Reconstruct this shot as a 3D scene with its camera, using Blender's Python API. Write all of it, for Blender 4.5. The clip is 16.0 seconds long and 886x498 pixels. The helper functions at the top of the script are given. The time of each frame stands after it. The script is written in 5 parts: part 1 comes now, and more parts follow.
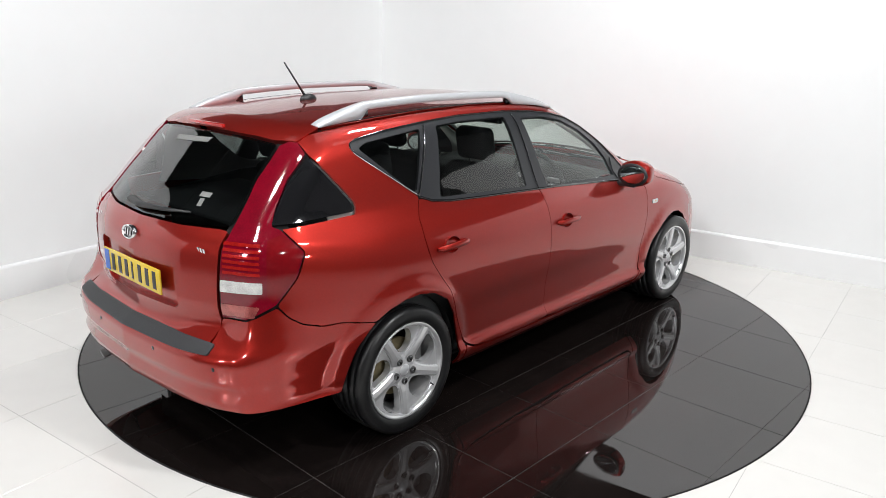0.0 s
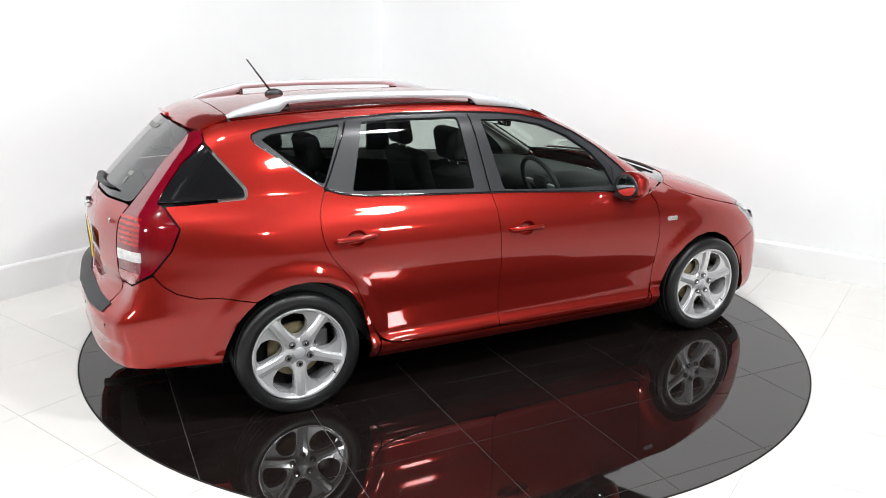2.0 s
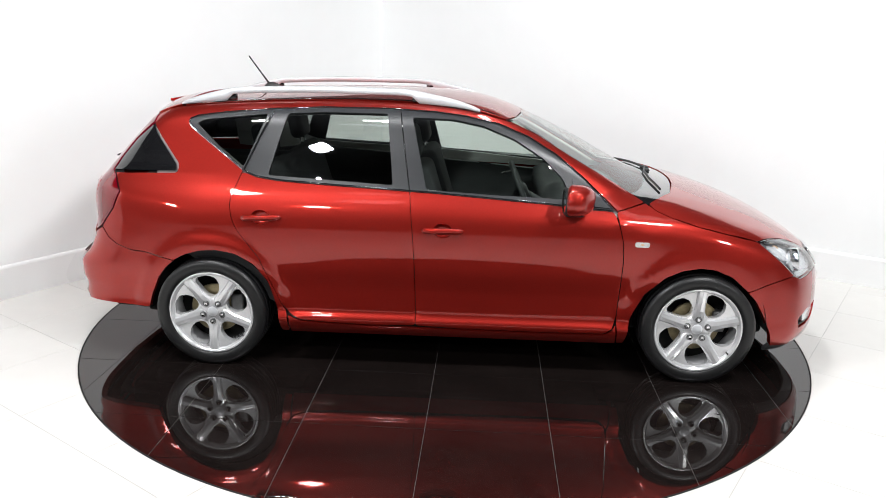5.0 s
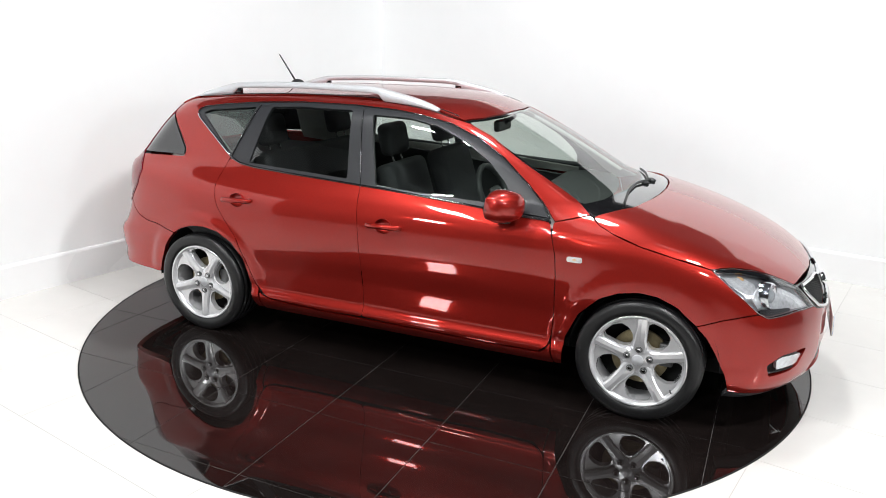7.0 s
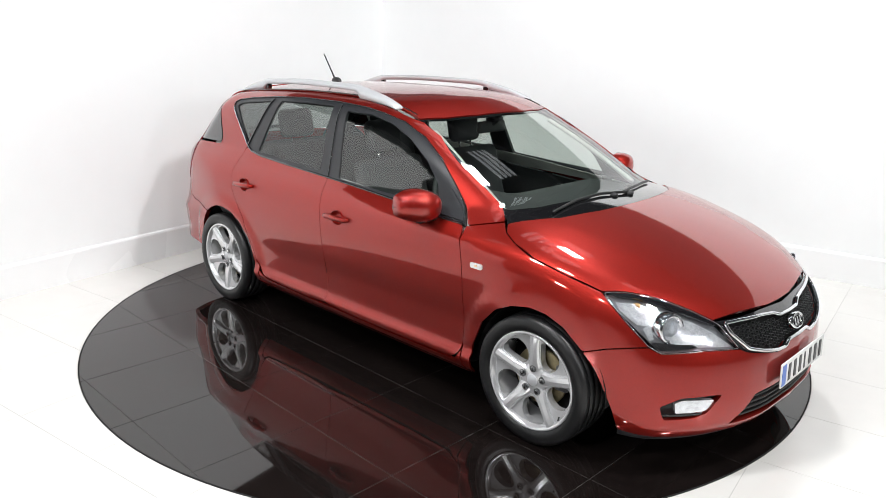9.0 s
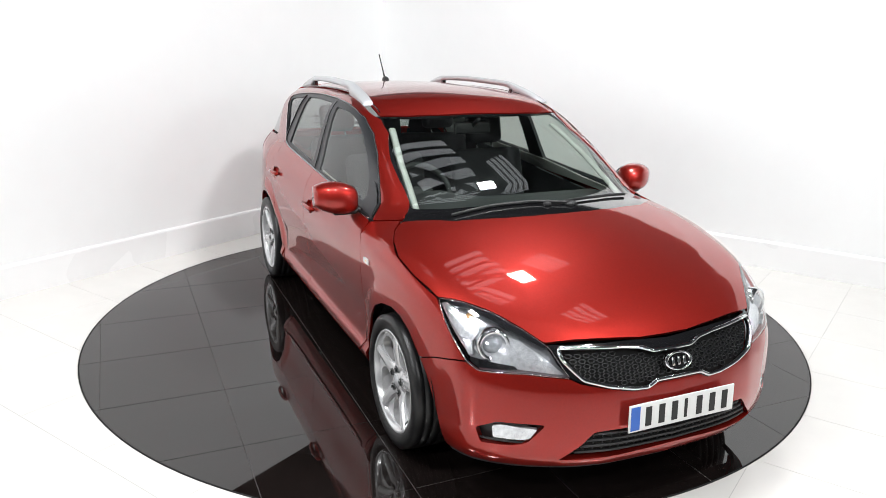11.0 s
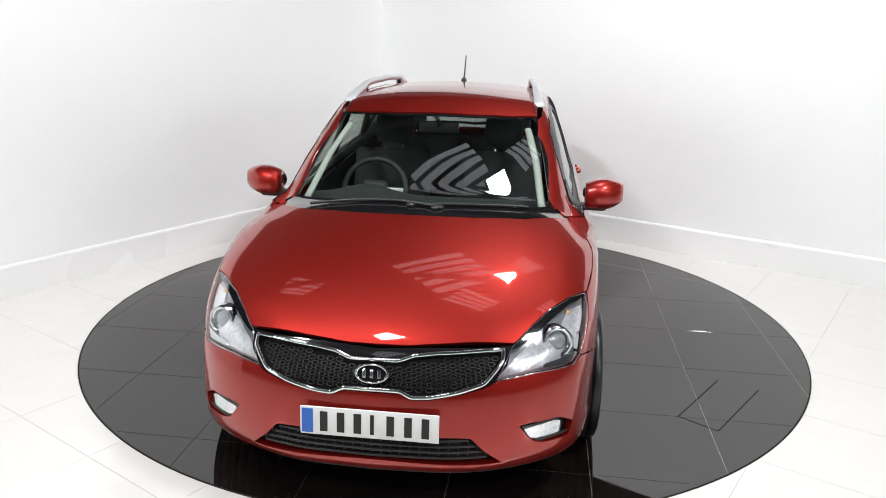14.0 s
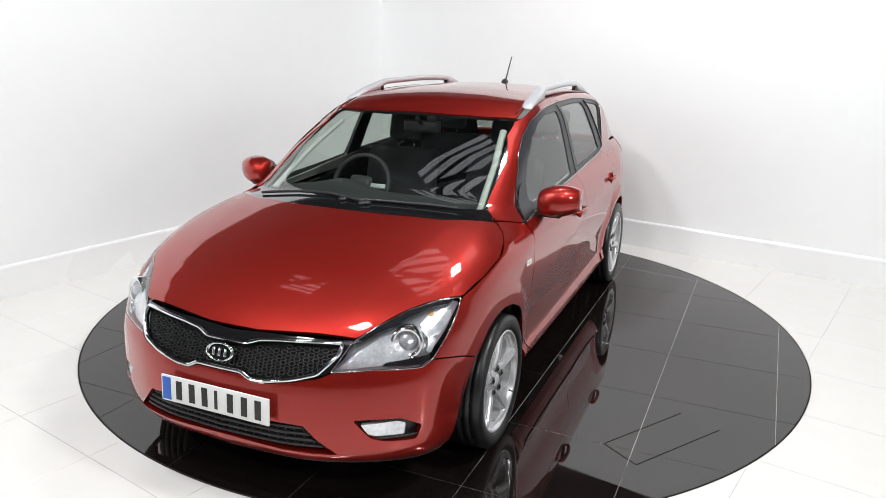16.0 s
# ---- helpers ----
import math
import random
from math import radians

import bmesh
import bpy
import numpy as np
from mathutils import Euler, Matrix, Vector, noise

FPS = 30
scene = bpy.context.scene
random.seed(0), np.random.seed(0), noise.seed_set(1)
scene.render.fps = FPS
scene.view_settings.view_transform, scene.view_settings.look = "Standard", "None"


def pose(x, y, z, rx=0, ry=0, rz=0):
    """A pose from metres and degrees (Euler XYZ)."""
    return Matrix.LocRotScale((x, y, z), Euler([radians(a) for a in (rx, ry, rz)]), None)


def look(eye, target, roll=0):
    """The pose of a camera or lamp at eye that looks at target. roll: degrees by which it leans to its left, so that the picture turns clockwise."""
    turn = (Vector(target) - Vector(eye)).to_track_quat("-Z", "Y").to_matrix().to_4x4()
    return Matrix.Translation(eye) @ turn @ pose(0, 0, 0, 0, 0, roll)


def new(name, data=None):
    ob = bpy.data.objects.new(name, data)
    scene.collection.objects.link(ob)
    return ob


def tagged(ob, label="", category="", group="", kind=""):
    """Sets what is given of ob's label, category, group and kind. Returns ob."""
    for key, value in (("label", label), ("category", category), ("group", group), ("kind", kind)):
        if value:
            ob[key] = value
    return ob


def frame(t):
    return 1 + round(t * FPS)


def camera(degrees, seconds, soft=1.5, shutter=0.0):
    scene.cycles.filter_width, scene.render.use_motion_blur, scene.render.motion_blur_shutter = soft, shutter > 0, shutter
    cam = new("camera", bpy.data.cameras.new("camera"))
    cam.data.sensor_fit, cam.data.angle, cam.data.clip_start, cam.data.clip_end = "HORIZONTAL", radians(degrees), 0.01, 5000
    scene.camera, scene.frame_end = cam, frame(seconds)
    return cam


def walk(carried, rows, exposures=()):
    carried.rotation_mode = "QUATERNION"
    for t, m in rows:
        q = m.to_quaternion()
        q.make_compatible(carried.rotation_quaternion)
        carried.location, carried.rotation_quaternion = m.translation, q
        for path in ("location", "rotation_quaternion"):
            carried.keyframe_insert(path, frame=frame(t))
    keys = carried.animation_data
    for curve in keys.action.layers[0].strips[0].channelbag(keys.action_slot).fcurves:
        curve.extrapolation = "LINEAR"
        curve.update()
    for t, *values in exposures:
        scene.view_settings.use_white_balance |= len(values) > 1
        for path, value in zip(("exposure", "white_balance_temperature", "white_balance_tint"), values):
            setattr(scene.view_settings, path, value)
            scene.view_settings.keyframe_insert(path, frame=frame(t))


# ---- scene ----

from mathutils.geometry import delaunay_2d_cdt

# ---- camera ----
cam = camera(61.52, 16.0, soft=0.8)
EYE = look((0, -4.6982, 1.8006), (-0.00483, -3.73665, 1.52613), 1.202)
walk(cam, [(0, EYE), (16, EYE)], [(0, -.20), (.5, -.15), (.8, -.04), (1, .0), (11, .02), (11.5, .02), (12, -.07), (13, -.15), (16, -.15)])
TURN = [(0, 47.33), (0.5, 42.38), (1, 37.07), (1.5, 32.21), (2, 26.86), (2.5, 21.98), (3, 16.81), (3.5, 12.15), (4, 6.99), (4.2, 5.1), (5.2, -5.05), (6.3, -16.3), (6.5, -18.41), (7, -23.74), (7.5, -28.7), (8, -34.04), (8.5, -39.03), (8.7, -41.1), (9.8, -52.9), (10.8, -63.6), (11, -65.72), (11.5, -70.79), (12, -76.21), (12.5, -81.24), (13, -86.67), (13.5, -91.68), (14, -97.07), (14.5, -102.12), (15, -107.51), (15.25, -110), (15.5, -112.16), (15.7, -113.2), (16, -113.45)]

# ---- room axes: the tiles and walls stand at an angle to the camera ----
TILE_TURN = radians(55.3)
U = Vector((math.cos(TILE_TURN), math.sin(TILE_TURN), 0))
V = Vector((math.sin(TILE_TURN), -math.cos(TILE_TURN), 0))
CORNER = Vector((-0.74, 3.56, 0))
LEFT_DIR = (Vector((-3.06, 0.09, 0)) - CORNER).normalized()
RIGHT_DIR = (Vector((3.169, 0.912, 0)) - CORNER).normalized()
WALL_TOP, CEILING = 2.5, 5.6

# ---- world and light ----
world = bpy.data.worlds.new("world")
scene.world = world
world.use_nodes = True
world.node_tree.nodes["Background"].inputs[0].default_value = (1, 1, 1, 1)
world.node_tree.nodes["Background"].inputs[1].default_value = 0.05
# roof floods: x, y, z, watts, width, aim
# First two follow reflections in the car; last four are unseen, added wall fill.
LAMP_ROWS = [(1.1, 0.45, 4.9, 75, .42, (1.1, .45, 0)), (-0.85, -2.45, 4.3, 48, .36, (-.85, -2.45, 0)), (2.5, -2.7, 4.6, 145, .42, (-2.6, 1.6, .9)), (-2.5, -2.7, 4.6, 108, .42, (2.4, 1.8, .9)),
             (-2.2, -5.8, 4.3, 75, .27, (-2.4, .5, .4)), (2.4, -5.8, 4.3, 75, .27, (2.6, .5, .4))]



# ---- materials ----
def mat(name, color, rough=0.5, metal=0.0, coat=0.0, ior=1.5, noise_scale=0.0, noise_amount=0.1, bump=0.0, bump_scale=200.0, rough_var=0.0, emit=None, emit_power=0.0):
    m = bpy.data.materials.new(name)
    m.use_nodes = True
    nt = m.node_tree
    b = nt.nodes["Principled BSDF"]
    b.inputs["Base Color"].default_value = (*color, 1)
    b.inputs["Roughness"].default_value = rough
    b.inputs["Metallic"].default_value = metal
    b.inputs["IOR"].default_value = ior
    b.inputs["Coat Weight"].default_value = coat
    b.inputs["Coat Roughness"].default_value = 0.02
    if emit:
        b.inputs["Emission Color"].default_value = (*emit, 1)
        b.inputs["Emission Strength"].default_value = emit_power
    tc = nt.nodes.new("ShaderNodeTexCoord")
    if noise_scale:
        n1 = nt.nodes.new("ShaderNodeTexNoise")
        n1.inputs["Scale"].default_value, n1.inputs["Detail"].default_value = noise_scale, 6
        n2 = nt.nodes.new("ShaderNodeTexNoise")
        n2.inputs["Scale"].default_value, n2.inputs["Detail"].default_value = noise_scale * 0.13, 3
        mx = nt.nodes.new("ShaderNodeMath")
        mx.operation = "MULTIPLY_ADD"
        ad = nt.nodes.new("ShaderNodeMapRange")
        ad.inputs["From Min"].default_value, ad.inputs["From Max"].default_value = 0.25, 0.75
        ad.inputs["To Min"].default_value, ad.inputs["To Max"].default_value = 1 - noise_amount, 1 + noise_amount
        nt.links.new(tc.outputs["Object"], n1.inputs["Vector"])
        nt.links.new(tc.outputs["Object"], n2.inputs["Vector"])
        mx.inputs[1].default_value = 0.5
        hf = nt.nodes.new("ShaderNodeMath")
        hf.operation, hf.inputs[1].default_value = "MULTIPLY", 0.5
        nt.links.new(n2.outputs["Fac"], hf.inputs[0])
        nt.links.new(n1.outputs["Fac"], mx.inputs[0])
        nt.links.new(hf.outputs[0], mx.inputs[2])
        nt.links.new(mx.outputs[0], ad.inputs["Value"])
        sc = nt.nodes.new("ShaderNodeVectorMath")
        sc.operation = "SCALE"
        sc.inputs[0].default_value = color
        nt.links.new(ad.outputs[0], sc.inputs["Scale"])
        nt.links.new(sc.outputs[0], b.inputs["Base Color"])
        if rough_var:
            rr = nt.nodes.new("ShaderNodeMapRange")
            rr.inputs["From Min"].default_value, rr.inputs["From Max"].default_value = 0.3, 0.7
            rr.inputs["To Min"].default_value, rr.inputs["To Max"].default_value = max(rough - rough_var, 0), rough + rough_var
            nt.links.new(n2.outputs["Fac"], rr.inputs["Value"])
            nt.links.new(rr.outputs[0], b.inputs["Roughness"])
    if bump:
        n3 = nt.nodes.new("ShaderNodeTexNoise")
        n3.inputs["Scale"].default_value, n3.inputs["Detail"].default_value = bump_scale, 4
        bp = nt.nodes.new("ShaderNodeBump")
        bp.inputs["Strength"].default_value, bp.inputs["Distance"].default_value = bump, 0.002
        nt.links.new(tc.outputs["Object"], n3.inputs["Vector"])
        nt.links.new(n3.outputs["Fac"], bp.inputs["Height"])
        nt.links.new(bp.outputs[0], b.inputs["Normal"])
    return m


def glass(name, tint, gloss=1.0, ior=1.5):
    """Thin pane: tinted see-through with a Fresnel gloss."""
    m = bpy.data.materials.new(name)
    m.use_nodes = True
    nt = m.node_tree
    nt.nodes.clear()
    out = nt.nodes.new("ShaderNodeOutputMaterial")
    mix = nt.nodes.new("ShaderNodeMixShader")
    tr = nt.nodes.new("ShaderNodeBsdfTransparent")
    gl = nt.nodes.new("ShaderNodeBsdfGlossy")
    lw = nt.nodes.new("ShaderNodeLayerWeight")
    lw.inputs["Blend"].default_value = 0.5
    pw = nt.nodes.new("ShaderNodeMath")
    pw.operation, pw.inputs[1].default_value = "POWER", 5.0
    fr = nt.nodes.new("ShaderNodeMath")
    fr.operation, fr.inputs[1].default_value, fr.inputs[2].default_value = "MULTIPLY_ADD", 0.90, 0.09
    nt.links.new(lw.outputs["Facing"], pw.inputs[0])
    nt.links.new(pw.outputs[0], fr.inputs[0])
    tr.inputs["Color"].default_value = (*tint, 1)
    gl.inputs["Color"].default_value = (gloss, gloss, gloss, 1)
    gl.inputs["Roughness"].default_value = 0.01
    nt.links.new(fr.outputs[0], mix.inputs[0])
    nt.links.new(tr.outputs[0], mix.inputs[1])
    nt.links.new(gl.outputs[0], mix.inputs[2])
    nt.links.new(mix.outputs[0], out.inputs[0])
    return m


def car_paint(name, color):
    """Metallic paint: a broad and a tight flake lobe under a clear coat."""
    m = mat(name, color, 0.44, 0.76, 1.0, noise_scale=900, noise_amount=0.10)
    nt = m.node_tree
    broad = nt.nodes["Principled BSDF"]
    tight = nt.nodes.new("ShaderNodeBsdfPrincipled")
    tight.inputs["Base Color"].default_value = (*color, 1)
    tight.inputs["Metallic"].default_value, tight.inputs["Roughness"].default_value = 1.0, 0.08
    tight.inputs["Coat Weight"].default_value, tight.inputs["Coat Roughness"].default_value = 1.0, 0.02
    mix = nt.nodes.new("ShaderNodeMixShader")
    mix.inputs[0].default_value = 0.22
    nt.links.new(broad.outputs[0], mix.inputs[1])
    nt.links.new(tight.outputs[0], mix.inputs[2])
    nt.links.new(mix.outputs[0], nt.nodes["Material Output"].inputs[0])
    return m


PAINT = car_paint("red_metallic_paint", (0.365, 0.0145, 0.008))
GLASS = glass("clear_glass", (0.80, 0.86, 0.82))
TINT = glass("tinted_glass", (0.66, 0.70, 0.67))
TINT_DARK = glass("dark_tinted_glass", (0.34, 0.37, 0.36))
LENS = glass("clear_lens", (0.95, 0.96, 0.97))
BLACK = mat("satin_black_plastic", (0.018, 0.018, 0.019), 0.42, noise_scale=60, noise_amount=0.15, bump=0.05, bump_scale=900)
TRIM = mat("dark_grey_window_trim", (0.024, 0.025, 0.028), 0.36, noise_scale=60, noise_amount=0.08)
PAD = mat("textured_bumper_plastic", (0.028, 0.029, 0.032), 0.55, noise_scale=80, noise_amount=0.1, bump=0.2, bump_scale=1200)
GLOSS_BLACK = mat("gloss_black", (0.008, 0.008, 0.009), 0.08, coat=1.0)
LINER = mat("matt_black_liner", (0.006, 0.006, 0.006), 0.9, noise_scale=30, noise_amount=0.2)
CHROME = mat("chrome", (0.82, 0.83, 0.85), 0.06, 1.0, noise_scale=40, noise_amount=0.03)
SILVER = mat("silver_rail_paint", (0.58, 0.59, 0.61), 0.32, 0.25, 0.35, noise_scale=600, noise_amount=0.05)
ALLOY = mat("silver_alloy", (0.76, 0.76, 0.77), 0.22, 0.55, 0.6, noise_scale=300, noise_amount=0.06)
RUBBER = mat("tyre_rubber", (0.009, 0.009, 0.0095), 0.36, noise_scale=90, noise_amount=0.25, bump=0.1, bump_scale=500)
DISC = mat("worn_brake_disc", (0.22, 0.18, 0.10), 0.5, 0.6, noise_scale=70, noise_amount=0.35)
STEEL = mat("dark_steel", (0.12, 0.12, 0.12), 0.4, 0.7, noise_scale=90, noise_amount=0.2)
RED_LENS = mat("red_lens", (0.17, 0.002, 0.011), 0.08, 0.0, 1.0, noise_scale=120, noise_amount=0.25)
RED_BRIGHT = mat("bright_red_reflector", (0.52, 0.014, 0.012), 0.15, 0.4, 1.0, noise_scale=260, noise_amount=0.5)
RED_SMOKE = mat("smoked_red_lens", (0.17, 0.004, 0.007), 0.1, 0.0, 1.0, noise_scale=60, noise_amount=0.2)
CLEAR_RED = mat("pale_reversing_lens", (0.78, 0.77, 0.76), 0.12, 0.5, 1.0, noise_scale=220, noise_amount=0.45)
CLEAR_PINK = mat("clear_red_lens", (0.42, 0.10, 0.09), 0.12, 0.4, 1.0, noise_scale=200, noise_amount=0.5)
BEZEL = mat("smoked_chrome_bezel", (0.50, 0.51, 0.53), 0.16, 0.6, noise_scale=90, noise_amount=0.15)
AMBER = mat("amber_bulb", (0.70, 0.42, 0.20), 0.2, 0.3, 1.0)
REFLECTOR = mat("faceted_reflector", (0.86, 0.87, 0.89), 0.11, 0.55, noise_scale=60, noise_amount=0.45, bump=1.0, bump_scale=70)
PROJECTOR = mat("projector_glass", (0.34, 0.36, 0.38), 0.06, 0.2, 1.0, noise_scale=30, noise_amount=0.3)
MIRROR = mat("mirror_glass", (0.85, 0.87, 0.88), 0.01, 1.0)
CLOTH = mat("dark_seat_cloth", (0.034, 0.035, 0.038), 0.9, noise_scale=25, noise_amount=0.15)
DASH = mat("grained_dashboard_plastic", (0.030, 0.032, 0.033), 0.6, noise_scale=20, noise_amount=0.12)
HEADLINER = mat("grey_headliner", (0.55, 0.55, 0.53), 0.95, noise_scale=200, noise_amount=0.08)
GREYTRIM = mat("pale_pillar_trim", (0.52, 0.52, 0.50), 0.7, noise_scale=120, noise_amount=0.08)
PLATE_W = mat("white_plate", (0.78, 0.78, 0.76), 0.25, coat=0.3, noise_scale=30, noise_amount=0.04)
PLATE_Y = mat("yellow_plate", (0.75, 0.52, 0.03), 0.25, coat=0.3, noise_scale=30, noise_amount=0.05)
PLATE_B = mat("blue_plate_band", (0.03, 0.13, 0.52), 0.3)
INK = mat("black_ink", (0.01, 0.01, 0.01), 0.4)
WALL = mat("white_wall_paint", (0.87, 0.875, 0.875), 0.55, noise_scale=6, noise_amount=0.015, bump=0.04, bump_scale=90, rough_var=0.08)
SKIRT = mat("gloss_white_skirting", (0.86, 0.86, 0.86), 0.3, noise_scale=8, noise_amount=0.015, rough_var=0.05)
FLOOR_TILE = mat("polished_cream_tile", (0.76, 0.745, 0.715), 0.20, coat=0.12, noise_scale=7, noise_amount=0.03, rough_var=0.06)
GROUT_W = mat("pale_grout", (0.50, 0.49, 0.47), 0.9, noise_scale=40, noise_amount=0.12)
BLACK_TILE = mat("polished_black_granite", (0.009, 0.0065, 0.006), 0.025, ior=1.62, noise_scale=25, noise_amount=0.5, rough_var=0.02)
GROUT_B = mat("grey_grout", (0.09, 0.083, 0.08), 0.8, noise_scale=60, noise_amount=0.25)
CEIL = mat("dark_roof_sheet", (0.055, 0.058, 0.065), 0.85, noise_scale=12, noise_amount=0.06)
BEAM = mat("dark_ceiling_beam", (0.05, 0.05, 0.055), 0.6, noise_scale=12, noise_amount=0.1)
GLOW = mat("lamp_diffuser", (0.9, 0.9, 0.9), 0.5, emit=(0.98, 0.99, 1.0), emit_power=6.0)
DIM_GLOW = mat("louvre_tube", (0.9, 0.9, 0.9), 0.5, emit=(0.85, 0.92, 1.0), emit_power=0.9)
WALL_DARK = mat("grey_hall_wall", (0.22, 0.22, 0.225), 0.7, noise_scale=5, noise_amount=0.05)


# ---- mesh helpers ----
def mesh_ob(name, verts, faces, material, parent=None, label="", smooth=False, normals=None):
    me = bpy.data.meshes.new(name)
    used = sorted({int(i) for f in faces for i in f})
    place = {k: i for i, k in enumerate(used)}
    me.from_pydata([tuple(map(float, verts[i])) for i in used], [], [tuple(place[int(i)] for i in f) for f in faces])
    me.validate()
    me.update()
    me.materials.append(material)
    if smooth:
        for p in me.polygons:
            p.use_smooth = True
    if normals is not None:
        me.normals_split_custom_set_from_vertices([tuple(map(float, normals[i])) for i in used])
    ob = new(name, me)
    ob.parent = parent
    if label:
        ob["label"] = label
    return ob


def part(name, bm, material, parent, label="", smooth=True):
    me = bpy.data.meshes.new(name)
    bm.to_mesh(me)
    bm.free()
    me.materials.append(material)
    if smooth:
        for p in me.polygons:
            p.use_smooth = True
    ob = new(name, me)
    ob.parent = parent
    if label:
        ob["label"] = label
    return ob


def flat_part(name, bm, material, parent, label=""):
    return part(name, bm, material, parent, label, smooth=False)


def box(bm, size, at=(0, 0, 0), bevel=0.0, seg=2, m=None):
    r = bmesh.ops.create_cube(bm, size=1, matrix=(m or Matrix()) @ Matrix.Translation(at) @ Matrix.Diagonal((*size, 1)))
    if bevel:
        es = {e for v in r["verts"] for e in v.link_edges}
        bmesh.ops.bevel(bm, geom=list(es), offset=bevel, segments=seg, profile=0.5, affect="EDGES")
    return bm


def lathe(bm, prof, seg=48, m=Matrix()):
    """Spins (radius, height) round the local y axis."""
    rings = []
    for r, h in prof:
        rings.append([bm.verts.new(m @ Vector((r * math.cos(2 * math.pi * k / seg), h, r * math.sin(2 * math.pi * k / seg)))) for k in range(seg)])
    for a, b in zip(rings, rings[1:]):
        for k in range(seg):
            bm.faces.new((a[k], a[(k + 1) % seg], b[(k + 1) % seg], b[k]))
    return rings


def tube(bm, pts, radius, seg=8, squash=1.0, closed=False):
    """A round bar along points."""
    pts = [Vector(p) for p in pts]
    n = len(pts)
    rings = []
    for i, p in enumerate(pts):
        a = pts[(i - 1) % n] if closed or i else pts[0]
        b = pts[(i + 1) % n] if closed or i < n - 1 else pts[-1]
        d = (b - a).normalized()
        s = d.cross(Vector((0, 0, 1)))
        s = s.normalized() if s.length > 1e-4 else Vector((0, 1, 0))
        u = s.cross(d).normalized()
        r = radius[i] if isinstance(radius, (list, tuple)) else radius
        rings.append([bm.verts.new(p + s * (r * math.cos(2 * math.pi * k / seg)) + u * (r * squash * math.sin(2 * math.pi * k / seg))) for k in range(seg)])
    pairs = list(zip(rings, rings[1:])) + ([(rings[-1], rings[0])] if closed else [])
    for a, b in pairs:
        for k in range(seg):
            bm.faces.new((a[k], a[(k + 1) % seg], b[(k + 1) % seg], b[k]))
    if not closed:
        bm.faces.new(rings[0][::-1])
        bm.faces.new(rings[-1])
    bmesh.ops.recalc_face_normals(bm, faces=bm.faces)
    return bm


def rounded(pts, r=0.02, steps=4):
    """Rounds the corners of an outline."""
    out, n = [], len(pts)
    for i in range(n):
        p, a, b = (np.array(pts[j % n], float) for j in (i, i - 1, i + 1))
        da, db = a - p, b - p
        la, lb = np.linalg.norm(da), np.linalg.norm(db)
        k = min(r, 0.45 * la, 0.45 * lb)
        s, e = p + da / la * k, p + db / lb * k
        for j in range(steps + 1):
            t = j / steps
            out.append((1 - t) ** 2 * s + 2 * t * (1 - t) * p + t * t * e)
    return [tuple(q) for q in out]


def inset(pts, d):
    """Moves an outline inwards by d."""
    P = np.array(pts, float)
    area = 0.5 * np.sum(P[:, 0] * np.roll(P[:, 1], -1) - np.roll(P[:, 0], -1) * P[:, 1])
    e1 = P - np.roll(P, 1, 0)
    e2 = np.roll(P, -1, 0) - P
    t = e1 / np.maximum(np.linalg.norm(e1, axis=1, keepdims=True), 1e-9) + e2 / np.maximum(np.linalg.norm(e2, axis=1, keepdims=True), 1e-9)
    t /= np.maximum(np.linalg.norm(t, axis=1, keepdims=True), 1e-9)
    n = np.stack([-t[:, 1], t[:, 0]], 1) * (1 if area > 0 else -1)
    return P + n * d


def dense(P, step):
    """Adds points along the outline's long edges."""
    out = []
    for a, b in zip(P, np.roll(P, -1, 0)):
        k = max(1, int(np.linalg.norm(b - a) / step))
        out += [a + (b - a) * i / k for i in range(k)]
    return np.array(out)


def inside(q, P):
    x, y = q[:, 0][:, None], q[:, 1][:, None]
    a, b = P, np.roll(P, -1, 0)
    c = (a[:, 1] > y) != (b[:, 1] > y)
    with np.errstate(divide="ignore", invalid="ignore"):
        xs = a[:, 0] + (y - a[:, 1]) * (b[:, 0] - a[:, 0]) / (b[:, 1] - a[:, 1])
    return (np.sum(c & (x < xs), axis=1) % 2) == 1


def tab(v, xs, ys):
    """A smooth monotone table."""
    xs, ys = np.asarray(xs, float), np.asarray(ys, float)
    h = np.diff(xs)
    d = np.diff(ys) / h
    m = np.zeros(len(xs))
    for i in range(1, len(xs) - 1):
        if d[i - 1] * d[i] > 0:
            w1, w2 = 2 * h[i] + h[i - 1], h[i] + 2 * h[i - 1]
            m[i] = (w1 + w2) / (w1 / d[i - 1] + w2 / d[i])
    m[0], m[-1] = d[0], d[-1]
    v = np.asarray(v, float)
    i = np.clip(np.searchsorted(xs, v) - 1, 0, len(xs) - 2)
    s = (v - xs[i]) / h[i]
    c = np.clip(s, 0, 1)
    r = (ys[i] * (1 + 2 * c) * (1 - c) ** 2 + m[i] * h[i] * c * (1 - c) ** 2 + ys[i + 1] * c * c * (3 - 2 * c) + m[i + 1] * h[i] * c * c * (c - 1))
    return r + np.where(s < 0, m[0] * s * h[0], 0) + np.where(s > 1, m[-1] * (s - 1) * h[-1], 0)


def smax(a, b, k):
    h = np.maximum(k - np.abs(a - b), 0) / k
    return np.maximum(a, b) + h * h * k * 0.25


def smin(a, b, k):
    return -smax(-a, -b, k)


REAR_AXLE, FRONT_AXLE, HUB_Y, TYRE_R = -1.256, 1.397, 0.783, 0.308


